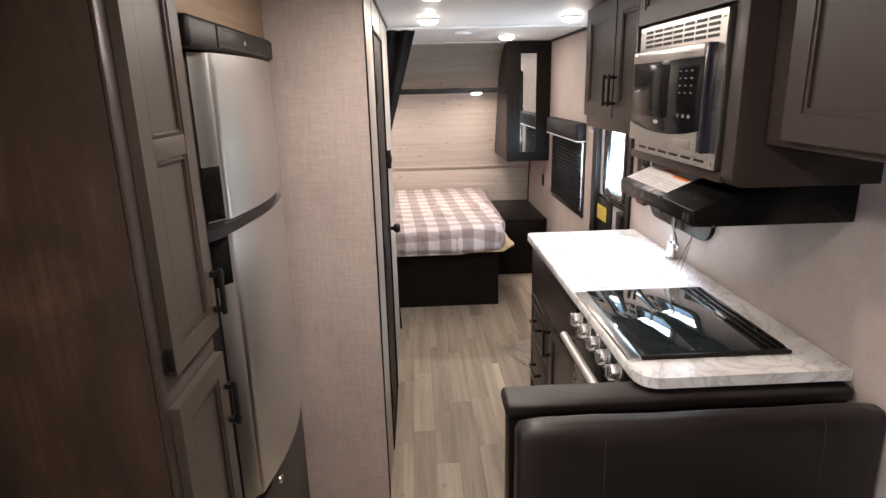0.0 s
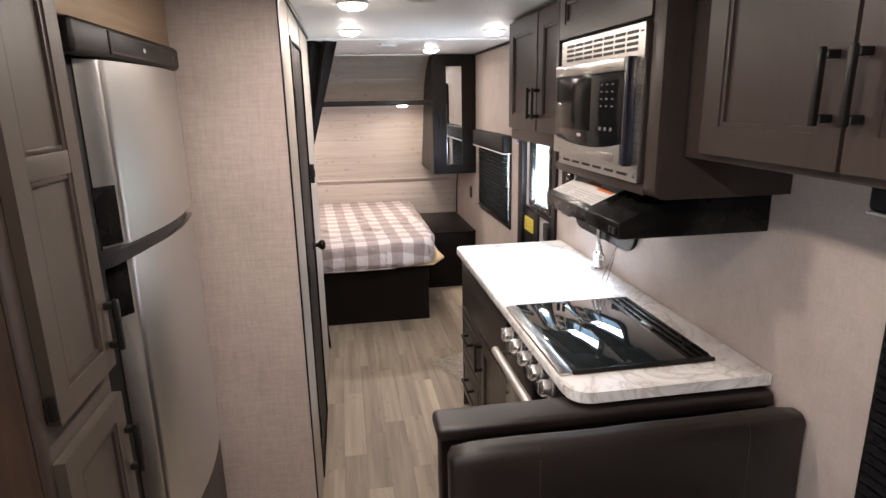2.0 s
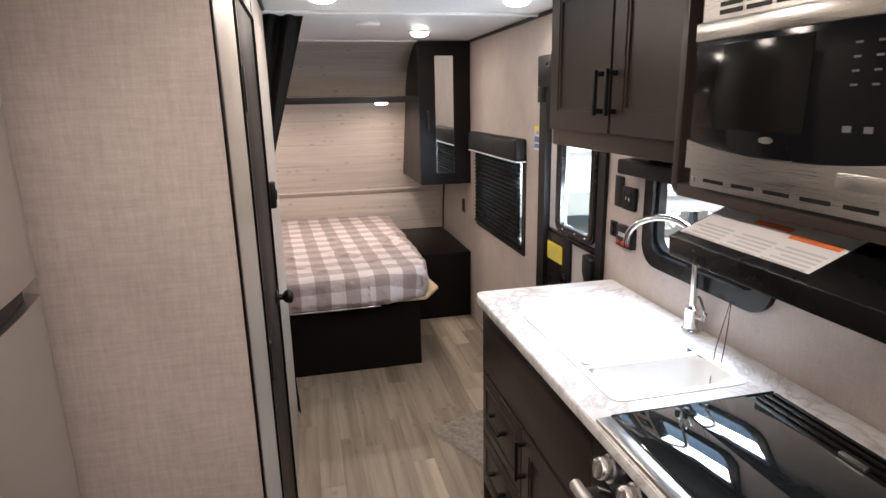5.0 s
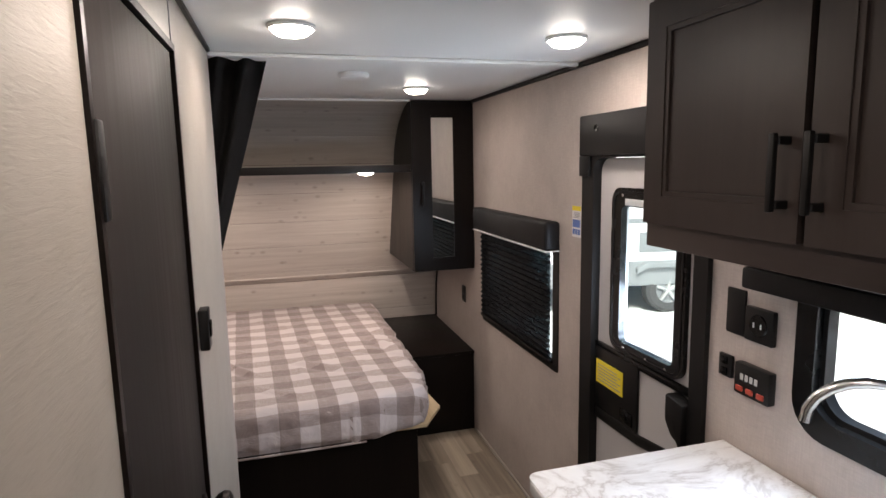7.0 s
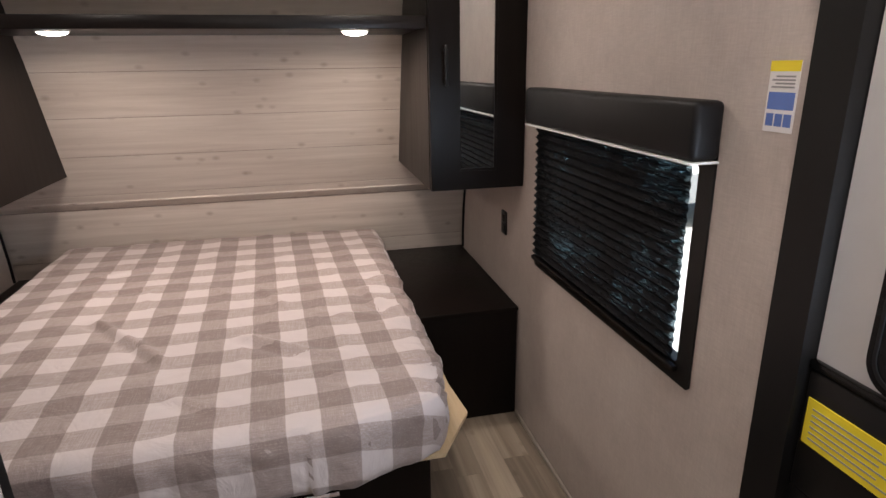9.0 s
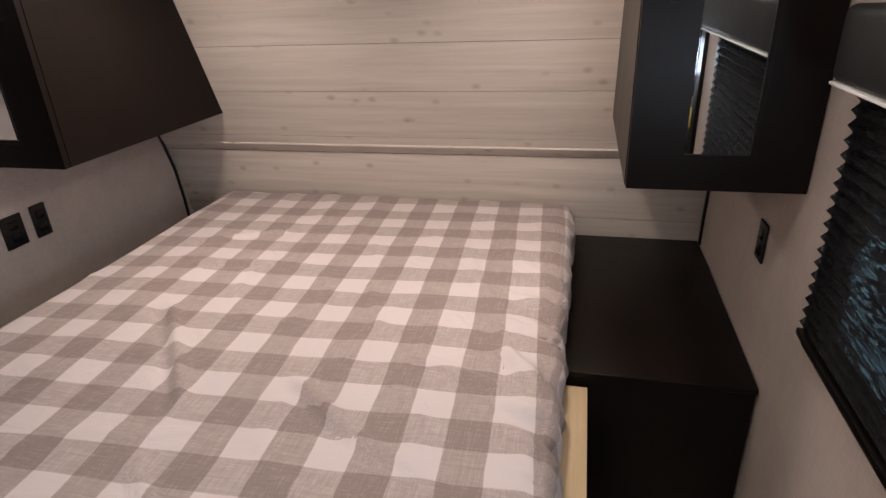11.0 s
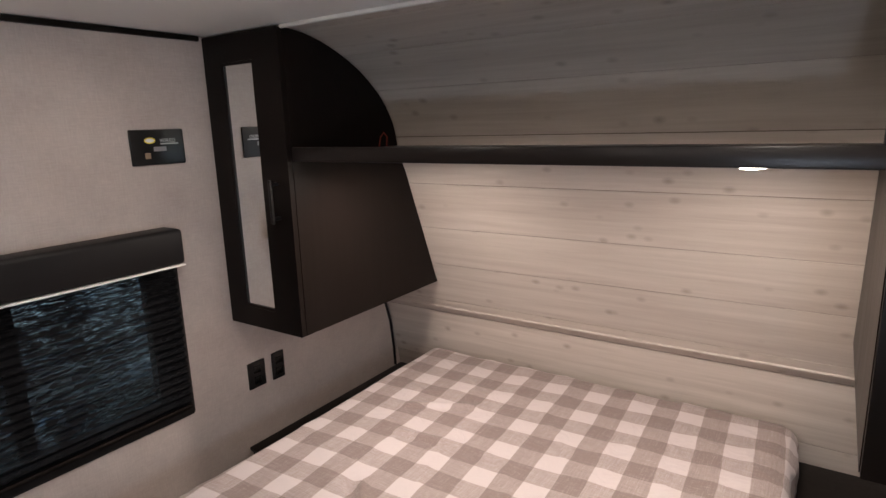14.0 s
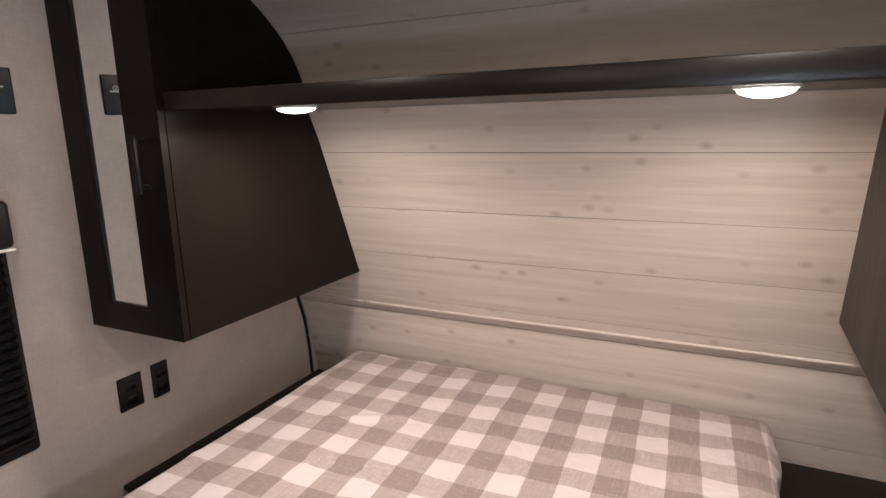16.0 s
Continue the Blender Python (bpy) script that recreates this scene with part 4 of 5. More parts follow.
part("body", box(XL + 0.004, FX - 0.02, 0.058, 0.824, 1.825, 2.0, 0.003), M_TAN, o)
o = thing("base_cabinet_fridge", (-0.78, 0.44, 0), "dark base cabinet under the refrigerator", "cabinet")
part("body", box(XL + 0.004, FX - 0.03, 0.058, 0.822, 0.002, 0.53, 0.003), M_CAB, o)
part("front", box(FX - 0.029, FX - 0.012, 0.08, 0.80, 0.08, 0.515, 0.004), M_CAB, o)
part("lock", lathe([(0.014, 0), (0.012, 0.006), (0, 0.007)], (FX - 0.012, 0.42, 0.47), (1, 0, 0)), M_CHROME, o, "chromed lock")
solid("trim_slide_top", box(FX - 0.06, FX + 0.01, -0.245, 0.824, 1.99, ZC - 0.002, 0.004), M_ESPRESSO, "dark ceiling trim over pantry and refrigerator", "trim", kind="structure")

# ---- kitchen: base units, range, counter, sink ----
k = thing("base_cabinet", (0.87, 1.3, 0), "dark brown sink base cabinet with drawers and door", "cabinet")
part("body", box(0.618, XR - 0.003, 0.845, 1.757, 0.09, 0.74), M_CAB, k)
part("toe_kick", box(0.66, XR - 0.003, 0.845, 1.757, 0.002, 0.089), M_BLACK, k)
part("end_panel", box(0.602, XR - 0.003, 1.758, 1.770, 0.002, 0.879, 0.002), M_CAB, k)
part("rear_rail", box(1.10, XR - 0.003, 0.845, 1.757, 0.741, 0.879), M_CAB, k)
part("front_rail", box(0.618, 0.640, 0.845, 1.757, 0.741, 0.879), M_CAB, k)
part("false_front", box(0.600, 0.617, 0.86, 1.752, 0.60, 0.862, 0.003), M_CABH, k)
for za, zb in ((0.335, 0.585), (0.095, 0.325)):
    dw = part("drawer_front", box(0.598, 0.617, 1.335, 1.755, za, zb, 0.004), M_CABH, k)
    part("panel", ring(rounded(1.375, 1.715, za + 0.04, zb - 0.04, 0.002, 2), rounded(1.385, 1.705, za + 0.05, zb - 0.05, 0.002, 2), "x", 0.594, 0.599), M_CABH, dw)
    bar_handle(dw, 0.598, -1, 1.545, (za + zb) / 2 + 0.02, 0.15, False)
dd = panel_door(k, 0.598, -1, 0.865, 1.325, 0.095, 0.588, M_CAB, M_CABH, 0.06)
bar_handle(dd, 0.598, -1, 1.295, 0.495, 0.14)

r = thing("range_oven", (0.87, 0.545, 0), "black built-in gas range with glass cover and oven", "oven")
part("body", box(0.612, XR - 0.003, 0.252, 0.842, 0.002, 0.879), M_BLACK, r)
part("control_panel", prism([(0.575, 0.795), (0.590, 0.872), (0.611, 0.872), (0.611, 0.795)], "y", 0.256, 0.838, 0.002), M_BLACKG, r, "black control fascia")
od = part("oven_door", box(0.582, 0.611, 0.258, 0.836, 0.22, 0.785, 0.006), M_GLOSS, r, "black glass oven door")
hb = tube([(0.540, 0.29, 0.745), (0.540, 0.83, 0.745)], 0.0155, 12)
part("oven_handle", hb, M_HANDLE, od, "brushed steel bar handle")
for yy in (0.31, 0.80):
    part("handle_post", tube([(0.545, yy, 0.745), (0.583, yy, 0.745)], 0.008, 8), M_STEEL, od)
for q in range(5):
    yy = 0.34 + q * 0.102
    kb = part("knob", lathe([(0.031, 0), (0.031, 0.007), (0.026, 0.010), (0.025, 0.030), (0.022, 0.034), (0, 0.034)], (0.582, yy, 0.835), (-0.98, 0, 0.19), 20), M_KNOB, r, "chromed control knob")
    part("grip", box(0.540, 0.552, yy - 0.006, yy + 0.006, 0.822, 0.864, 0.003), M_KNOB, kb)
part("trim_front", box(0.574, 0.612, 0.262, 0.812, 0.9135, 0.924, 0.003), M_STEEL, r, "steel front trim")
for za, xb0, xb1 in ((0, 0.6135, 0.7775), (1, 0.7795, 0.962)):
    part("glass_cover", box(xb0, xb1, 0.272, 0.806, 0.9135, 0.926, 0.002), M_COVER, r, "black glass cover leaf")
part("side_trim", box(0.614, 1.045, 0.262, 0.271, 0.9135, 0.925, 0.002), M_DARKMETAL, r)
part("side_trim", box(0.614, 1.045, 0.807, 0.814, 0.9135, 0.925, 0.002), M_DARKMETAL, r)
part("rear_vent", box(0.963, 1.045, 0.272, 0.806, 0.9135, 0.922, 0.002), M_BLACK, r)
for xx in (0.985, 1.01, 1.032):
    part("vent_rib", box(xx - 0.006, xx + 0.006, 0.285, 0.795, 0.9222, 0.930, 0.002), M_BLACKG, r)
part("rear_hinge", box(0.968, 0.980, 0.50, 0.56, 0.9222, 0.932, 0.002), M_STEEL, r)
for yy in (0.285, 0.79):
    for xx in (0.768, 0.790):
        part("bumper", lathe([(0.007, 0), (0.006, 0.003), (0, 0.0035)], (xx, yy, 0.926), (0, 0, 1), 10), M_BLACK, r)

CT0, CT1 = 0.881, 0.912
SX0, SX1, SY0, SY1 = 0.665, 1.035, 0.885, 1.50
ct = thing("countertop", (0.86, 0.97, CT0), "white marble-look laminate countertop with grey veins", "countertop")
cm = prism(rounded(0.572, XR - 0.003, 0.158, SY0, [0.06, 0.0, 0.0, 0.0]), "z", CT0, CT1)
prism(rounded(0.572, XR - 0.003, SY1, 1.776, [0.0, 0.0, 0.0, 0.03]), "z", CT0, CT1, 0, cm)
prism([(0.572, SY0), (SX0, SY0), (SX0, SY1), (0.572, SY1)], "z", CT0, CT1, 0, cm)
prism([(SX1, SY0), (XR - 0.003, SY0), (XR - 0.003, SY1), (SX1, SY1)], "z", CT0, CT1, 0, cm)
bmesh.ops.remove_doubles(cm, verts=cm.verts, dist=1e-4)
part("slab", cm, M_MARBLE, ct, "", 30)
part("edge_band", box(0.5688, 0.5716, 0.222, 1.740, CT0 + 0.001, CT1 - 0.002, 0.001), M_MARBLE, ct, "rounded laminate front edge")

s = thing("sink", (0.85, 1.19, 0.75), "white double-bowl sink set into the countertop", "sink")
sm = ring(rounded(SX0 - 0.008, SX1 + 0.008, SY0 - 0.008, SY1 + 0.008, 0.03), rounded(SX0 + 0.014, SX1 - 0.014, SY0 + 0.014, SY1 - 0.014, 0.04), "z", 0.9123, 0.9145)
part("rim", sm, M_SINK, s)


def bowl(y0, y1):
    b = bmesh.new()
    rings = []
    for z, ins, r in ((0.9135, 0.0, 0.04), (0.905, 0.004, 0.04), (0.80, 0.012, 0.045), (0.77, 0.03, 0.05), (0.762, 0.06, 0.05)):
        rings.append([b.verts.new((px, py, z)) for px, py in rounded(SX0 + 0.014 + ins, SX1 - 0.014 - ins, y0 + ins, y1 - ins, r)])
    for a, c in zip(rings, rings[1:]):
        for j in range(len(a)):
            b.faces.new((a[j], a[(j + 1) % len(a)], c[(j + 1) % len(c)], c[j]))
    b.faces.new(rings[-1])
    return b


part("bowl", bowl(SY0 + 0.014, 1.062), M_SINK, s, "", 50)
part("bowl", bowl(1.082, SY1 - 0.014), M_SINK, s, "", 50)
part("divider", box(SX0 + 0.014, SX1 - 0.014, 1.060, 1.084, 0.86, 0.9142, 0.002), M_SINK, s)
for yy in (0.98, 1.28):
    part("drain", lathe([(0.035, 0), (0.033, 0.002), (0.02, 0.001), (0, 0.0)], (0.85, yy, 0.763), (0, 0, 1)), M_CHROME, s, "steel drain")

fa = thing("faucet", (1.11, 1.222, CT1), "brushed nickel gooseneck kitchen faucet", "faucet")
part("base", lathe([(0.028, 0), (0.028, 0.006), (0.021, 0.012), (0.021, 0.075), (0.013, 0.082), (0.0, 0.082)], (1.11, 1.222, CT1 + 0.0005), (0, 0, 1)), M_CHROME, fa)
neck = [(1.11, 1.222, 0.99), (1.11, 1.222, 1.10), (1.11, 1.224, 1.17)]
dirv = Vector((0.955 - 1.11, 1.365 - 1.222, 0)).normalized()
rad = 0.5 * math.hypot(0.955 - 1.11, 1.365 - 1.222)
for q in range(1, 12):
    an = radians(180 - 16.5 * q)
    c = Vector((1.11, 1.222, 1.175)) + dirv * rad
    neck.append(c + dirv * rad * math.cos(an) + Vector((0, 0, 0.088 * math.sin(an))))
part("neck", tube(neck, 0.0105, 12), M_CHROME, fa, "curved spout", 60)
part("lever", tube([(1.112, 1.205, 0.965), (1.115, 1.17, 0.968), (1.10, 1.145, 0.995)], [0.008, 0.007, 0.005], 10), M_CHROME, fa, "side lever")
part("lever_bar", tube([(1.10, 1.148, 0.99), (1.095, 1.165, 1.03), (1.095, 1.18, 1.04)], 0.005, 8), M_CHROME, fa)
solid("window_cord", tube([(1.131, 1.085, 1.055), (1.10, 1.05, 1.0), (1.06, 1.01, 0.935), (1.02, 0.98, 0.86), (1.0, 0.97, 0.80), (1.01, 0.99, 0.87), (1.05, 1.03, 0.94), (1.131, 1.088, 1.05)], 0.0012, 5), M_BLACK, "thin black cord hanging from the sink window", "cord")

# ---- kitchen: wall cabinets, microwave, hood ----
c = thing("wall_cabinet", (1.0, 1.3, 1.475), "dark brown two-door wall cabinet beside the entry", "cabinet")
part("body", box(0.862, XR - 0.003, 0.885, 1.728, 1.470, 2.012), M_CAB, c)
part("face_frame", box(0.852, 0.861, 0.885, 1.724, 1.464, 2.014, 0.004), M_CABH, c)
for ya, yb, hy in ((0.890, 1.284, 1.258), (1.298, 1.712, 1.325)):
    dr = panel_door(c, 0.834, -1, ya, yb, 1.520, 1.998, M_CAB, M_CABH, 0.062)
    bar_handle(dr, 0.834, -1, hy, 1.636, 0.128)

m = thing("microwave_cabinet", (0.95, 0.55, 1.41), "dark brown cabinet around a built-in microwave", "cabinet")
MX = 0.768
part("side_panel", prism(rounded(MX, XR - 0.003, 1.408, 2.016, [0.03, 0, 0, 0]), "y", 0.176, 0.232, 0.002), M_CAB, m)
part("side_panel", prism(rounded(MX, XR - 0.003, 1.408, 2.016, [0.03, 0, 0, 0]), "y", 0.862, 0.882, 0.002), M_CAB, m)
part("body", box(MX + 0.03, XR - 0.003, 0.233, 0.861, 1.425, 2.012), M_CAB, m)
part("bottom_rail", box(MX, MX + 0.029, 0.233, 0.861, 1.412, 1.440, 0.003), M_CABH, m)
dr = panel_door(m, MX - 0.002, -1, 0.24, 0.855, 1.845, 2.005, M_CABH, M_CABH, 0.045)

mw = thing("microwave", (0.78, 0.55, 1.44), "stainless built-in microwave with dark glass door", "microwave")
part("trim_kit", ring(rounded(0.245, 0.800, 1.442, 1.832, 0.006, 3), rounded(0.285, 0.778, 1.485, 1.748, 0.003, 3), "x", MX - 0.012, MX + 0.028), M_STEEL, mw, "brushed steel trim frame")
for q in range(7):
    for w in range(4):
        ya = 0.280 + q * 0.069
        part("vent_slot", box(MX - 0.0135, MX - 0.0122, ya, ya + 0.058, 1.768 + w * 0.014, 1.776 + w * 0.014), M_BLACK, mw, "", None)
for q in range(6):
    part("lower_slot", box(MX - 0.0135, MX - 0.0122, 0.30 + q * 0.080, 0.357 + q * 0.080, 1.455, 1.462), M_BLACK, mw, "", None)
for yy, zz in ((0.262, 1.815), (0.788, 1.815), (0.262, 1.458), (0.788, 1.458)):
    part("screw", lathe([(0.006, 0), (0.005, 0.002), (0, 0.0025)], (MX - 0.012, yy, zz), (-1, 0, 0), 10), M_CHROME, mw)
part("case", box(MX + 0.001, MX + 0.029, 0.286, 0.777, 1.486, 1.747), M_BLACK, mw)
md = part("door", box(MX - 0.034, MX - 0.001, 0.298, 0.782, 1.505, 1.752, 0.004), M_GLOSS, mw, "black glass door")
part("door_side", box(MX - 0.036, MX - 0.0005, 0.278, 0.297, 1.482, 1.756, 0.004), plain("blue_black_edge", (0.008, 0.009, 0.018), 0.25), mw, "dark blue-black door edge")
bowed = []
for q in range(13):
    yy = 0.298 + 0.486 * q / 12
    bowed.append((yy, 1.538 - 0.022 * math.sin(math.pi * q / 12) ** 0.8))
part("lower_band", prism(bowed + [(0.784, 1.483), (0.298, 1.483)], "x", MX - 0.038, MX - 0.002), M_STEEL, md, "bowed steel lower band")
part("upper_band", box(MX - 0.038, MX - 0.002, 0.298, 0.784, 1.722, 1.756, 0.004), M_STEEL, md, "steel upper band")
part("door_window", box(MX - 0.0355, MX - 0.0342, 0.505, 0.768, 1.562, 1.712, 0.0004), plain("door_mesh_glass", (0.010, 0.009, 0.0085), 0.12, spec=0.08), md, "smoked viewing window")
for rr in range(4):
    for cc in range(3):
        part("key", box(MX - 0.0352, MX - 0.0342, 0.356 + cc * 0.034, 0.367 + cc * 0.034, 1.632 + rr * 0.019, 1.635 + rr * 0.019), M_KEY, md, "", None)
for cc in range(3):
    part("key", box(MX - 0.0352, MX - 0.0342, 0.355 + cc * 0.034, 0.369 + cc * 0.034, 1.568, 1.577), M_KEY, md, "", None)
part("badge", prism(oval(0.58, 1.548, 0.016, 0.0055), "x", MX - 0.0355, MX - 0.0342), M_STEEL, md, "small oval badge")
part("release_button", box(MX - 0.042, MX - 0.0385, 0.33, 0.43, 1.488, 1.512, 0.002), M_STEEL, md)

h = thing("range_hood", (0.93, 0.52, 1.29), "black slanted range hood with a paper instruction label", "range hood")
part("shell", prism([(0.715, 1.296), (0.712, 1.340), (0.865, 1.404), (XR - 0.003, 1.404), (XR - 0.003, 1.296)], "y", 0.240, 0.795, 0.004), M_BLACKG, h)
part("lamp_lens", box(0.86, 0.96, 0.36, 0.46, 1.293, 1.2955, 0.001), M_WHITE, h)
for yy in (0.262, 0.285):
    part("switch", box(0.708, 0.7135, yy - 0.008, yy + 0.008, 1.308, 1.326, 0.002), M_BLACK, h)
tilt = math.atan2(0.064, 0.153)


def on_hood(name, u0, u1, y0, y1, mat, parent, lift, label=""):
    """A sheet on the hood's sloping top, u metres up the slope."""
    bm = bmesh.new()
    for lo in (lift, lift + 0.0006):
        for u, y in ((u0, y0), (u1, y0), (u1, y1), (u0, y1)):
            bm.verts.new((0.712 + u * math.cos(tilt) - lo * math.sin(tilt), y, 1.340 + u * math.sin(tilt) + lo * math.cos(tilt)))
    bm.verts.ensure_lookup_table()
    v = bm.verts
    for q in ((0, 1, 2, 3), (4, 5, 6, 7), (0, 1, 5, 4), (1, 2, 6, 5), (2, 3, 7, 6), (3, 0, 4, 7)):
        bm.faces.new([v[i] for i in q])
    return part(name, bm, mat, parent, label, None)


lb = on_hood("paper_label", 0.022, 0.150, 0.458, 0.785, M_PAPER, h, 0.0012, "white printed instruction sheet")
for ya, yb in ((0.468, 0.563), (0.573, 0.668), (0.678, 0.775)):
    for q in range(5):
        on_hood("print_line", 0.022 + q * 0.011, 0.0265 + q * 0.011, ya, yb - 0.012 * (q % 3), M_GREYINK, lb, 0.0020)
    on_hood("red_line", 0.134, 0.142, ya, yb, M_RED, lb, 0.0020, "red heading")
for ya, yb, u in ((0.468, 0.573, 0.092), (0.583, 0.673, 0.108)):
    on_hood("orange_bar", u, u + 0.014, ya, yb, M_ORANGE, lb, 0.0020, "orange warning bar")

n = thing("dinette_cabinet", (1.0, -0.4, 1.48), "dark brown overhead cabinet above the dinette", "cabinet")
DX = 0.815
part("body", box(DX + 0.033, XR - 0.003, -1.30, 0.172, 1.519, 2.012), M_CAB, n)
part("face_frame", box(DX + 0.019, DX + 0.032, -1.30, 0.172, 1.514, 2.012, 0.005), M_CABH, n)
for ya, yb, hy in ((-0.302, 0.079, -0.276), (-0.692, -0.311, -0.337), (-1.082, -0.701, -1.056)):
    dr = panel_door(n, DX, -1, ya, yb, 1.532, 1.998, M_CAB, M_CABH, 0.060)
    bar_handle(dr, DX, -1, hy, 1.668, 0.125)

# ---- dinette bench, seen from its back ----
q = thing("dinette_bench", (0.68, -0.1, 0), "dark brown upholstered dinette bench with padded back", "bench")
part("back_panel", box(0.225, XR - 0.005, 0.155, 0.234, 0.002, 0.832, 0.004), M_ESPRESSO, q)
part("top_rail", box(0.212, XR - 0.003, 0.134, 0.238, 0.828, 0.869, 0.014, 3), M_VINYL, q, "padded vinyl top rail")


def cushion(x0, x1, y0, y1, z0, z1, r, amp, seed):
    b = box(x0, x1, y0, y1, z0, z1)
    bmesh.ops.subdivide_edges(b, edges=b.edges[:], cuts=14, use_grid_fill=True)
    c = Vector(((x0 + x1) / 2, (y0 + y1) / 2, (z0 + z1) / 2))
    hx, hy, hz = (x1 - x0) / 2, (y1 - y0) / 2, (z1 - z0) / 2
    for v in b.verts:
        p = v.co - c
        core = Vector((max(-hx + r, min(hx - r, p.x)), max(-hy + r, min(hy - r, p.y)), max(-hz + r, min(hz - r, p.z))))
        d = p - core
        if d.length > 1e-6:
            d = d.normalized() * r
        w = noise.noise((v.co + Vector((seed, 0, 0))) * 5) * amp
        v.co = c + core + d * (1 + w / r)
    return b


cu = part("back_cushion", cushion(0.222, XR - 0.006, 0.004, 0.080, 0.46, 0.876, 0.030, 0.004, 3), M_VINYL, q, "padded vinyl back cushion", 70)
for xx in (0.43, 0.972):
    part("seam", tube([(xx, 0.060, 0.8745), (xx, 0.038, 0.8765), (xx + 0.002, 0.012, 0.866), (xx + 0.004, 0.0035, 0.84), (xx + 0.006, 0.0028, 0.6)], 0.0012, 5), M_SEAM, cu)
part("seat_cushion", cushion(0.232, XR - 0.006, -0.60, -0.02, 0.34, 0.458, 0.035, 0.006, 8), M_VINYL, q, "", 70)
part("seat_base", box(0.24, XR - 0.006, -0.54, 0.150, 0.002, 0.338, 0.003), M_ESPRESSO, q)

# ---- bedroom ----
bed = thing("bed_base", (-0.1, 3.9, 0), "dark brown bed base with raw plywood platform", "bed")
part("front_panel", box(-0.86, 0.607, 3.12, 3.136, 0.002, 0.452, 0.002), M_ESPRESSO, bed)
part("box", box(-0.86, 0.606, 3.137, 4.775, 0.002, 0.452), M_ESPRESSO, bed)
part("platform", prism([(-0.86, 3.03), (0.635, 3.045), (0.748, 3.225), (0.730, 3.40), (0.730, 3.855), (0.61, 3.855), (0.61, 4.77), (-0.86, 4.77)], "z", 0.453, 0.469, 0.001), M_PLY, bed, "raw plywood platform")


FOLDS = [((-0.41, 3.74), (-0.14, 3.40), 0.008), ((0.09, 3.49), (0.27, 3.355), 0.009), ((0.27, 3.355), (0.43, 3.28), 0.005),
         ((0.49, 3.81), (0.60, 3.79), 0.007), ((0.50, 3.70), (0.61, 3.60), 0.008), ((0.50, 3.80), (0.58, 3.56), 0.006),
         ((0.55, 3.50), (0.65, 3.47), 0.006), ((0.53, 3.95), (0.65, 3.90), 0.006), ((-0.60, 4.20), (-0.35, 4.32), 0.005),
         ((-0.50, 4.02), (-0.30, 4.06), 0.004), ((0.10, 3.95), (0.22, 3.70), 0.004), ((0.35, 3.62), (0.52, 3.55), 0.005),
         ((0.33, 3.20), (0.50, 3.12), 0.005), ((-0.10, 3.20), (0.05, 3.08), 0.004)]


def fold_height(x, y):
    """The height of the cover's creases: a soft ridge with a dip beside it."""
    total = 0.0
    for (ax, ay), (bx, by), high in FOLDS:
        dx, dy = bx - ax, by - ay
        ln = math.hypot(dx, dy)
        u = ((x - ax) * dx + (y - ay) * dy) / ln
        side = ((x - ax) * dy - (y - ay) * dx) / ln + 0.003 * math.sin(u * 9)
        if abs(side) > 0.07 or u < -0.05 or u > ln + 0.05:
            continue
        ends = max(0.0, min(1.0, (u + 0.05) / 0.08)) * max(0.0, min(1.0, (ln + 0.05 - u) / 0.08))
        total += 1.8 * high * ends * (math.exp(-(side / 0.015) ** 2) - 0.55 * math.exp(-((side - 0.030) / 0.018) ** 2))
    return total


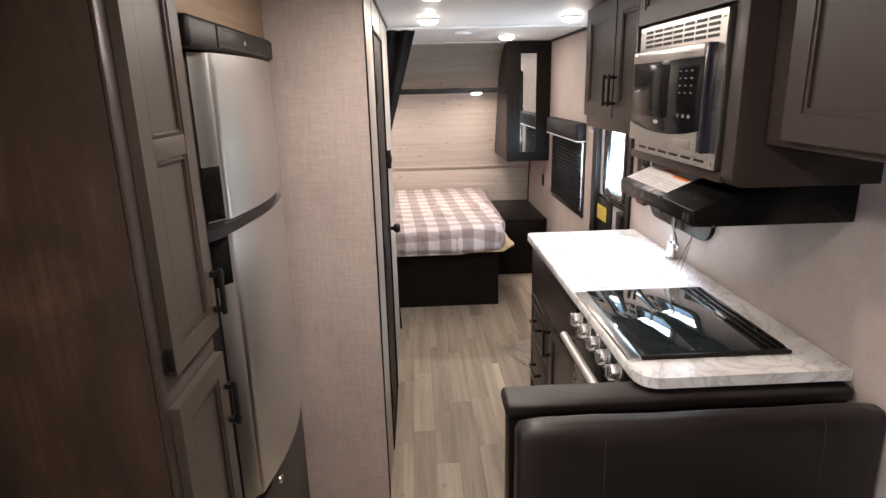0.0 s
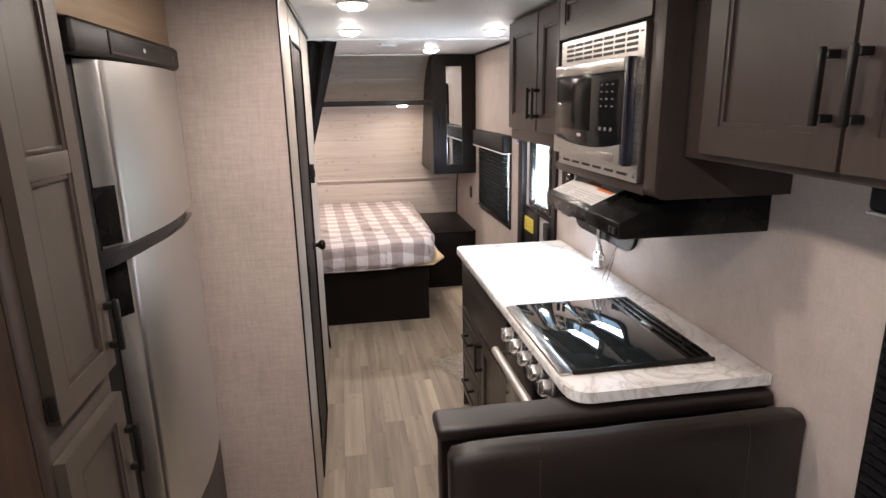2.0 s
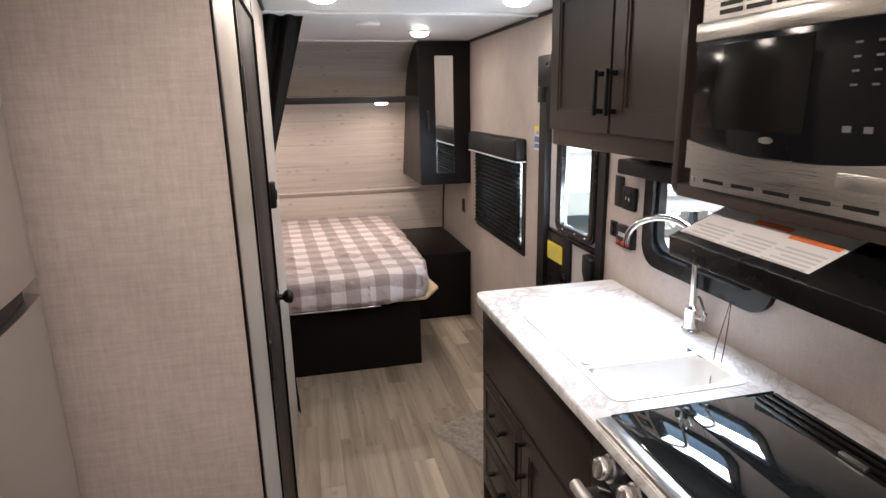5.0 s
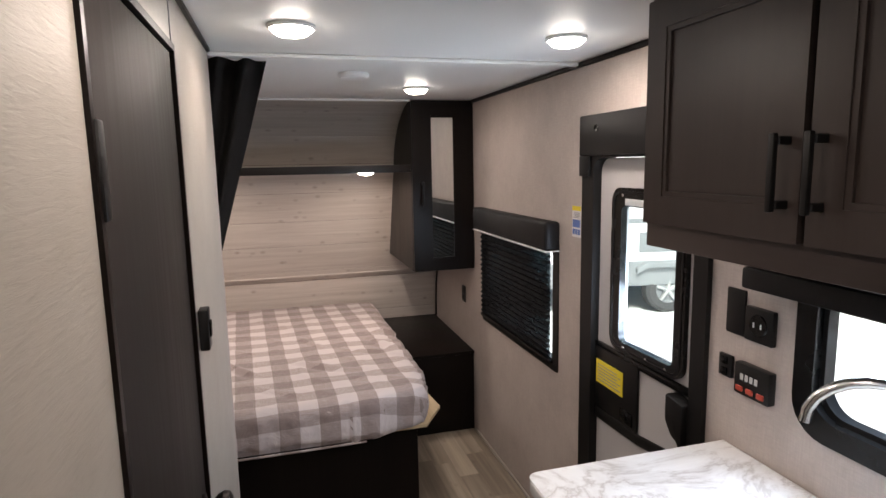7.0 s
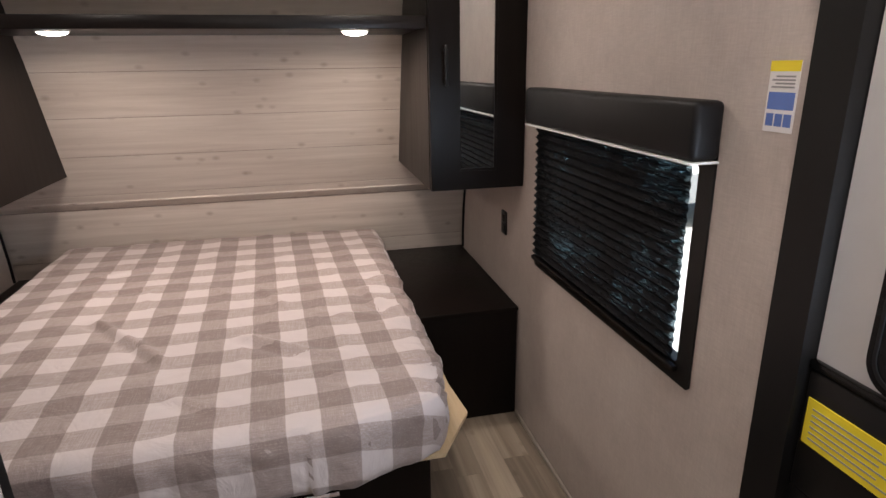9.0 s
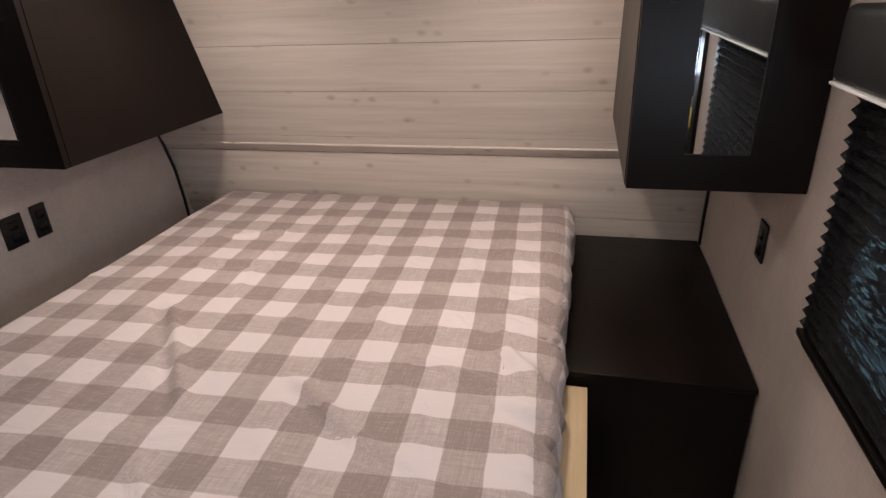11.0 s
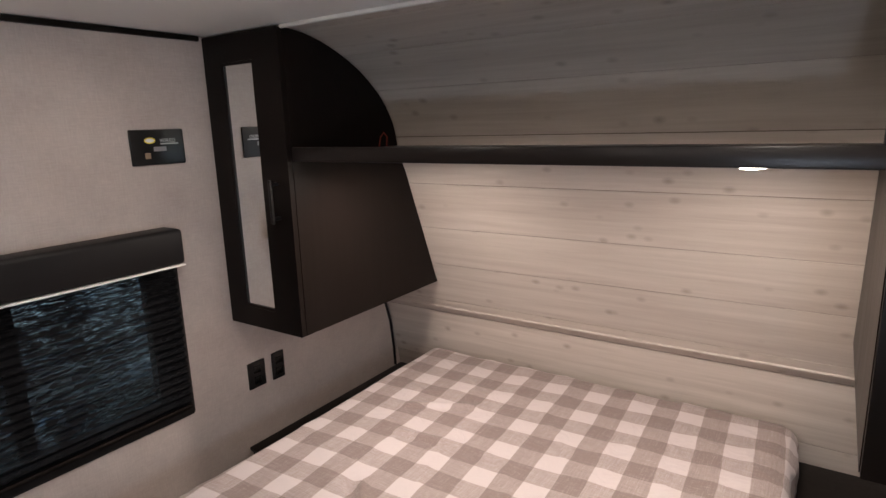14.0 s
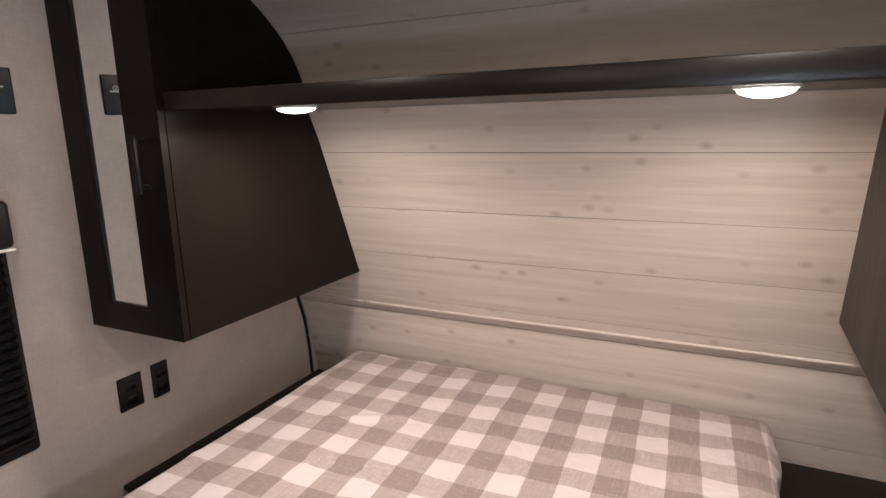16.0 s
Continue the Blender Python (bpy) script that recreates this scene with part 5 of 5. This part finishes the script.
def mattress():
    """A thick foam mattress in a loose fitted cover."""
    x0, x1, y0, y1, z0, z1, r = -0.86, 0.66, 2.925, 4.775, 0.471, 0.674, 0.06
    b = bmesh.new()
    nx, ny, nz = 140, 170, 14
    box(x0, x1, y0, y1, z0, z1, 0, 1, b)
    bmesh.ops.subdivide_edges(b, edges=[e for e in b.edges if abs(e.verts[0].co.x - e.verts[1].co.x) > 0.1], cuts=nx, use_grid_fill=True)
    bmesh.ops.subdivide_edges(b, edges=[e for e in b.edges if abs(e.verts[0].co.y - e.verts[1].co.y) > 0.1], cuts=ny, use_grid_fill=True)
    bmesh.ops.subdivide_edges(b, edges=[e for e in b.edges if abs(e.verts[0].co.z - e.verts[1].co.z) > 0.1], cuts=nz, use_grid_fill=True)
    c = Vector(((x0 + x1) / 2, (y0 + y1) / 2, (z0 + z1) / 2))
    hx, hy, hz = (x1 - x0) / 2, (y1 - y0) / 2, (z1 - z0) / 2
    for v in b.verts:
        p = v.co - c
        core = Vector((max(-hx + r, min(hx - r, p.x)), max(-hy + r, min(hy - r, p.y)), max(-hz + r, min(hz - r, p.z))))
        d = p - core
        if d.length > 1e-6:
            d = d.normalized() * r
        base = c + core + d
        top = max(0.0, min(1.0, (base.z - z0) / (z1 - z0)))
        big = noise.noise(Vector((base.x * 1.8, base.y * 1.8, 1.5))) * 0.007
        crease = 1 - abs(noise.noise(Vector((base.x * 3.2 + base.y * 1.4, base.y * 2.4 - base.x, 7.0)))) * 3.2
        fold = max(0.0, crease) ** 3 * 0.006
        edge = abs(p.x) / hx > 0.985 or abs(p.y) / hy > 0.985
        n1 = d.normalized() if d.length > 1e-6 else Vector((0, 0, 1))
        ruffle = 0.0
        if edge and top < 0.8:
            ruffle = 0.014 * noise.noise(Vector((base.x * 13, base.y * 13, base.z * 3))) + 0.004 * noise.noise(base * 40)
        if p.x > hx - 0.13 and base.y < 4.2:
            k = min(1.0, (p.x - hx + 0.13) / 0.09) * min(1.0, (4.2 - base.y) / 0.25)
            rum = noise.noise(Vector((base.x * 5 + base.z * 5, base.y * 17 + base.x * 7, 2.0)))
            ruffle += k * (0.019 * (0.5 - 2.0 * abs(rum)) + 0.005 * noise.noise(Vector((base.x * 24, base.y * 44, base.z * 22))))
        slump = (-0.012 * (1 - top) if p.x < 0.5 * hx else 0.006) if edge else 0.0
        v.co = base + n1 * (ruffle + slump) + Vector((0, 0, (big + fold + fold_height(base.x, base.y)) * top))
        cut = max(0.0, min(1.0, (base.x - 0.36) / 0.30)) * max(0.0, min(1.0, (3.22 - base.y) / 0.295))
        v.co.y += 0.10 * cut * (1.15 - 0.4 * top)
        v.co.x -= 0.035 * cut
        v.co.z = max(v.co.z, z0)
    return b


mt = thing("mattress", (-0.1, 3.85, 0.471), "grey and white buffalo-check mattress on the bed base", "mattress")
cover = part("cover", mattress(), M_PLAID, mt, "loose buffalo-check cover", 180)
part("hem", tube([(-0.85, 2.938, 0.477), (-0.4, 2.936, 0.476), (0.1, 2.936, 0.477), (0.34, 2.94, 0.477)], 0.005, 6), M_PLAID, mt, "rolled lower hem")
part("underside", box(-0.84, 0.56, 3.06, 4.75, 0.4702, 0.4735), M_GREYINK, mt, "plain pale underside")

for nm, xa, xb in (("right", 0.632, XR - 0.004), ("left", XL + 0.004, -0.868)):
    ns = thing("nightstand", ((xa + xb) / 2, 4.28, 0), "espresso wood box nightstand beside the bed", "nightstand", "nightstands")
    part("body", box(xa + 0.004, xb - 0.002, 3.868, 4.770, 0.002, 0.496, 0.002), M_ESPRESSO, ns)
    part("top", box(xa, xb, 3.858, 4.812, 0.4965, 0.513, 0.003), M_ESPRESSO, ns)


def corner_wardrobe(side):
    """A hanging wardrobe that follows the front wall, with a mirrored door."""
    xo = XR - 0.003 if side > 0 else XL + 0.003
    xi = 0.785 if side > 0 else -0.745
    lo, hi = min(xo, xi), max(xo, xi)
    w = thing("hanging_wardrobe", ((lo + hi) / 2, 4.2, 1.035), "espresso wardrobe with curved back and mirrored door", "wardrobe", "hanging wardrobes")
    shape = [(3.866, 1.036)] + [(4.640, 1.036)]
    dd, inside = 0.0, []
    for kk in range(60):
        pnt, nn = along(LENGTH * kk / 59)
        pp = pnt + nn * 0.004
        if 1.04 < pp.y < 2.016 and pp.x > 3.88:
            inside.append((pp.x, pp.y))
    shape += inside + [(3.866, 2.018)]
    part("side_panel", prism(shape, "x", xi - 0.008, xi + 0.008, 0.0), M_ESPRESSO, w, "", 30)
    a, c = (xi + 0.0085, xo) if side > 0 else (xo, xi - 0.0085)
    inner = [(y - 0.003, z + (0.002 if z < 1.1 else -0.002)) if y > 3.9 else (y + 0.001, z) for y, z in shape]
    part("body", prism(inner, "x", a, c), M_ESPRESSO, w, "", 30)
    ym = 3.846
    dx0, dx1 = (xi - 0.006, xo) if side > 0 else (xo, xi + 0.006)
    mx0, mx1 = (0.885, 1.035) if side > 0 else (-1.018, -0.858)
    dr = part("door", ring(rounded(dx0, dx1, 1.034, 2.018, 0.003, 3), rounded(mx0, mx1, 1.105, 1.932, 0.002, 3), "y", ym, ym + 0.019), M_ESPRESSO, w, "framed door")
    part("mirror", box(mx0 - 0.002, mx1 + 0.002, ym + 0.006, ym + 0.010, 1.103, 1.934), M_MIRROR, dr, "mirror panel", None)
    e = 0.009
    part("bead", ring(rounded(mx0, mx1, 1.105, 1.932, 0.002, 3), rounded(mx0 + e, mx1 - e, 1.105 + e, 1.932 - e, 0.002, 3), "y", ym + 0.001, ym + 0.0055), M_ESPRESSO, dr)
    hx = xi - side * -0.05 if side > 0 else xi - 0.05
    bm = box(hx - 0.006, hx + 0.006, ym - 0.036, ym - 0.026, 1.42, 1.56, 0.002)
    for zz in (1.435, 1.545):
        box(hx - 0.006, hx + 0.006, ym - 0.026, ym, zz - 0.006, zz + 0.006, 0.002, 1, bm)
    part("handle", bm, M_BLACK, dr, "black square bar handle")
    return w


corner_wardrobe(1)
corner_wardrobe(-1)

sf = thing("overhead_shelf", (0.02, 4.14, 1.60), "espresso shelf across the front wall with two lights", "shelf")
part("board", box(-0.735, 0.775, 3.882, 4.385, 1.623, 1.640, 0.002), M_ESPRESSO_X, sf)
part("fascia", box(-0.735, 0.775, 3.862, 3.881, 1.616, 1.660, 0.004), M_ESPRESSO_X, sf, "dark front rail")
for px, deep in ((-0.464, 0.85), (0.537, 1.0)):
    o = thing("shelf_light", (px, 4.017, 1.6225), "small round LED light glowing under the shelf", "light", "shelf lights")
    part("trim_ring", lathe([(0.052, 0), (0.052, -0.005), (0.046, -0.008), (0.046, 0)], (px, 4.017, 1.6225), (0, 0, 1)), M_WHITE, o)
    part("diffuser", lathe([(0.046, -0.007 * deep), (0.041, -0.014 * deep), (0.022, -0.020 * deep), (0, -0.022 * deep)], (px, 4.017, 1.6225), (0, 0, 1)), M_LAMP, o, "glowing diffuser", 80)
    down_light(px, 4.017, 1.586, SHELF_WATTS, 0.04)
solid("red_cord_loop", tube([(-0.728, 4.28, 1.642), (-0.722, 4.282, 1.675), (-0.72, 4.30, 1.692), (-0.72, 4.318, 1.675), (-0.726, 4.32, 1.642)], 0.0022, 6), M_RED, "small red cord loop lying on the shelf", "cord")


def curtain():
    """A gathered black curtain: spread along its ceiling track, pinched by a tie, loose below."""
    b = bmesh.new()
    rows = []
    for kz in range(49):
        s = kz / 48
        z = 2.012 - 1.99 * s
        if z > 1.25:
            f = (z - 1.25) / 0.762
            a, w = -0.30 + 0.10 * f, 0.10 + 0.12 * f
            dep = 0.020 + 0.014 * f
        else:
            f = (1.25 - z) / 1.24
            a, w = -0.30 - 0.02 * f, 0.10 + 0.08 * f
            dep = 0.024 + 0.010 * min(1, f * 3)
        row = []
        for kx in range(61):
            u = kx / 60
            y = 2.630 + dep * math.sin(u * math.pi * 5 + 0.9 * math.sin(z * 3) + 2 * noise.noise(Vector((u * 3, z * 0.8, 5)))) + 0.012 * noise.noise(Vector((u * 4, z * 3, 2)))
            row.append(b.verts.new((a + w * u, y, z)))
        rows.append(row)
    for r0, r1 in zip(rows, rows[1:]):
        for j in range(60):
            b.faces.new((r0[j], r0[j + 1], r1[j + 1], r1[j]))
    bmesh.ops.solidify(b, geom=b.faces[:], thickness=0.0025)
    return b


cu = thing("curtain", (-0.18, 2.635, 0.02), "black privacy curtain tied back against the partition", "curtain")
part("cloth", curtain(), M_CURTAIN, cu, "", 180)
part("track", box(-0.30, 0.06, 2.614, 2.640, 2.013, 2.0245, 0.002), M_WHITE, cu)

rg = thing("rug", (0.78, 2.2, 0.001), "small pale woven rug with fringed edge by the door", "rug")
ang = math.atan2(0.13, 0.28)
ux, uy = Vector((math.cos(ang), math.sin(ang))), Vector((math.sin(ang), -math.cos(ang)))
bm = bmesh.new()
grid = []
for i in range(31):
    row = []
    for j in range(25):
        e = 0.006 * noise.noise(Vector((i * 0.9, j * 0.9, 4))) if i in (0, 30) or j in (0, 24) else 0
        pt = Vector((0.506, 2.33)) + ux * (0.47 * i / 30 + e) + uy * (0.42 * j / 24 + e)
        row.append(bm.verts.new((pt.x, pt.y, 0.008 + 0.003 * noise.noise(Vector((pt.x * 60, pt.y * 60, 0))))))
    grid.append(row)
for i in range(30):
    for j in range(24):
        bm.faces.new((grid[i][j], grid[i + 1][j], grid[i + 1][j + 1], grid[i][j + 1]))
bmesh.ops.solidify(bm, geom=bm.faces[:], thickness=0.006)
part("woven_mat", bm, M_RUG, rg, "", 180)
fb = bmesh.new()
for i in range(46):
    for st0, dv in ((Vector((0.506, 2.33)) + uy * (0.42 * i / 45), -ux),):
        l = 0.012 + 0.010 * random.random()
        p0, p1 = st0, st0 + dv * l + uy * 0.006 * (random.random() - 0.5)
        tube([(p0.x, p0.y, 0.007), ((p0.x + p1.x) / 2, (p0.y + p1.y) / 2, 0.006), (p1.x, p1.y, 0.003)], 0.0016, 4, fb)
part("fringe", fb, M_RUG, rg)

# ---- outside ----
GZ = -0.60
gm = bmesh.new()
gs = 400.0
vv = [gm.verts.new((a, b, GZ)) for a, b in ((-gs, -gs), (gs, -gs), (gs, gs), (-gs, gs))]
gm.faces.new(vv)
solid("ground", gm, M_GROUND, "pale bright gravel lot reaching the horizon", "ground", kind="structure", smooth=None)


def parked_trailer(origin, yaw, length, label):
    t = thing("travel_trailer", (0, 0, 0), label, "trailer", "parked trailers")
    part("body", box(-length / 2, length / 2, 0, 2.4, 0.55, 3.0, 0.12, 3), M_RV, t, "white fibreglass body")
    part("skirt", box(-length / 2 + 0.05, length / 2 - 0.05, -0.012, 2.412, 0.42, 0.80, 0.03), M_RVGREY, t, "dark grey lower skirt")
    part("stripe", box(-length / 2 + 0.2, length / 2 - 0.2, -0.006, 0.0005, 1.35, 1.42), M_RVGREY, t)
    for wx in (-length * 0.30, length * 0.02, length * 0.34):
        wv = part("window", box(wx - 0.45, wx + 0.45, -0.02, 0.01, 1.65, 2.2, 0.04), M_BLACKG, t, "dark tinted window")
        part("frame", ring(rounded(wx - 0.48, wx + 0.48, 1.62, 2.23, 0.06), rounded(wx - 0.44, wx + 0.44, 1.66, 2.19, 0.04), "y", -0.03, -0.005), M_BLACK, wv)
    part("hatch", box(-0.9, -0.3, -0.010, 0.01, 0.92, 1.22, 0.008), M_RVGREY, t)
    part("hatch", box(0.45, 0.95, -0.010, 0.01, 0.92, 1.18, 0.008), M_RV, t)
    for wx in (-0.42, 0.42):
        wh = part("wheel", lathe([(0.20, -0.10), (0.30, -0.11), (0.345, -0.08), (0.35, 0.0), (0.345, 0.08), (0.30, 0.11), (0.20, 0.10)], (wx, 0.10, 0.35), (0, -1, 0), 32), M_TYRE, t, "black tyre")
        part("rim", lathe([(0.21, 0.10), (0.205, 0.07), (0.18, 0.05), (0.05, 0.06), (0.0, 0.08)], (wx, 0.10, 0.35), (0, -1, 0), 24), M_RVGREY, wh, "alloy rim")
        for s5 in range(5):
            an = radians(72 * s5 + 90)
            part("spoke", tube([(wx, 0.02, 0.35), (wx + 0.2 * math.cos(an), 0.02, 0.35 + 0.2 * math.sin(an))], [0.045, 0.03], 6), M_ALLOY, wh)
    part("fender", prism([(-0.95, 0.70), (-0.80, 0.78), (0.80, 0.78), (0.95, 0.70), (0.95, 0.62), (0.78, 0.70), (-0.78, 0.70), (-0.95, 0.62)], "y", -0.09, 0.0, 0.01), M_RVGREY, t, "grey wheel fender")
    t.matrix_world = Matrix.Translation(origin) @ Matrix.Rotation(yaw, 4, "Z")
    return t


parked_trailer((5.95, 7.75, GZ), radians(-10), 7.5, "white travel trailer parked on the lot outside")
# Added behind the left shade: pale body above, dark skirt below shape its glow.
parked_trailer((-3.7, 3.6, GZ), radians(90), 8.0, "white travel trailer added beyond the left window to shape its glow")

# ---- planks of the front wall and the floor ----
edges_d, dcur = [], 0.0
for step in (0.30, 0.30, 0.27, 0.10, 0.203, 0.185, 0.205, 0.20, 0.20, 0.20, 0.20, 0.20):
    edges_d.append((dcur, min(dcur + step, LENGTH - 0.003)))
    dcur += step
    if dcur > LENGTH - 0.03:
        break
for d0, d1 in edges_d:
    if d1 - d0 < 0.02:
        continue
    part("plank", strip(d0 + 0.0014, d1 - 0.0014, XL + 0.001, XR - 0.001, 0.0, -0.0038), M_SHIP, wall_front, "", 40)

rnd = random.Random(5)
PW = 0.105
col = 0
x = XL + 0.001
plank_meshes = {}
while x < XR - 0.01:
    x1 = min(x + PW, XR - 0.001)
    y = YB + 0.002 - rnd.random() * 0.7
    while y < YF - 0.04:
        ln = rnd.choice((0.45, 0.62, 0.80))
        ya, yb = max(y, YB + 0.002), min(y + ln, 4.81)
        y += ln
        if yb - ya < 0.03 or (yb > BY0 and ya < BY1 and x1 < BX - 0.02 and ya > BY0 + 0.1 and yb < BY1 - 0.1) or (ya > 3.2 and x < 0.55 and x1 > -0.8):
            continue
        key = (round(x1 - x, 4), round(yb - ya, 3))
        if key not in plank_meshes:
            bm = box(0.0003, key[0] - 0.0003, 0.0003, key[1] - 0.0003, -0.0049, 0.0)
            plank_meshes[key] = link_mesh("plank", bm, M_FLOOR)
        po = new("plank", plank_meshes[key])
        po.location = (x, ya, 0.0)
        po.parent = floor
    x = x1
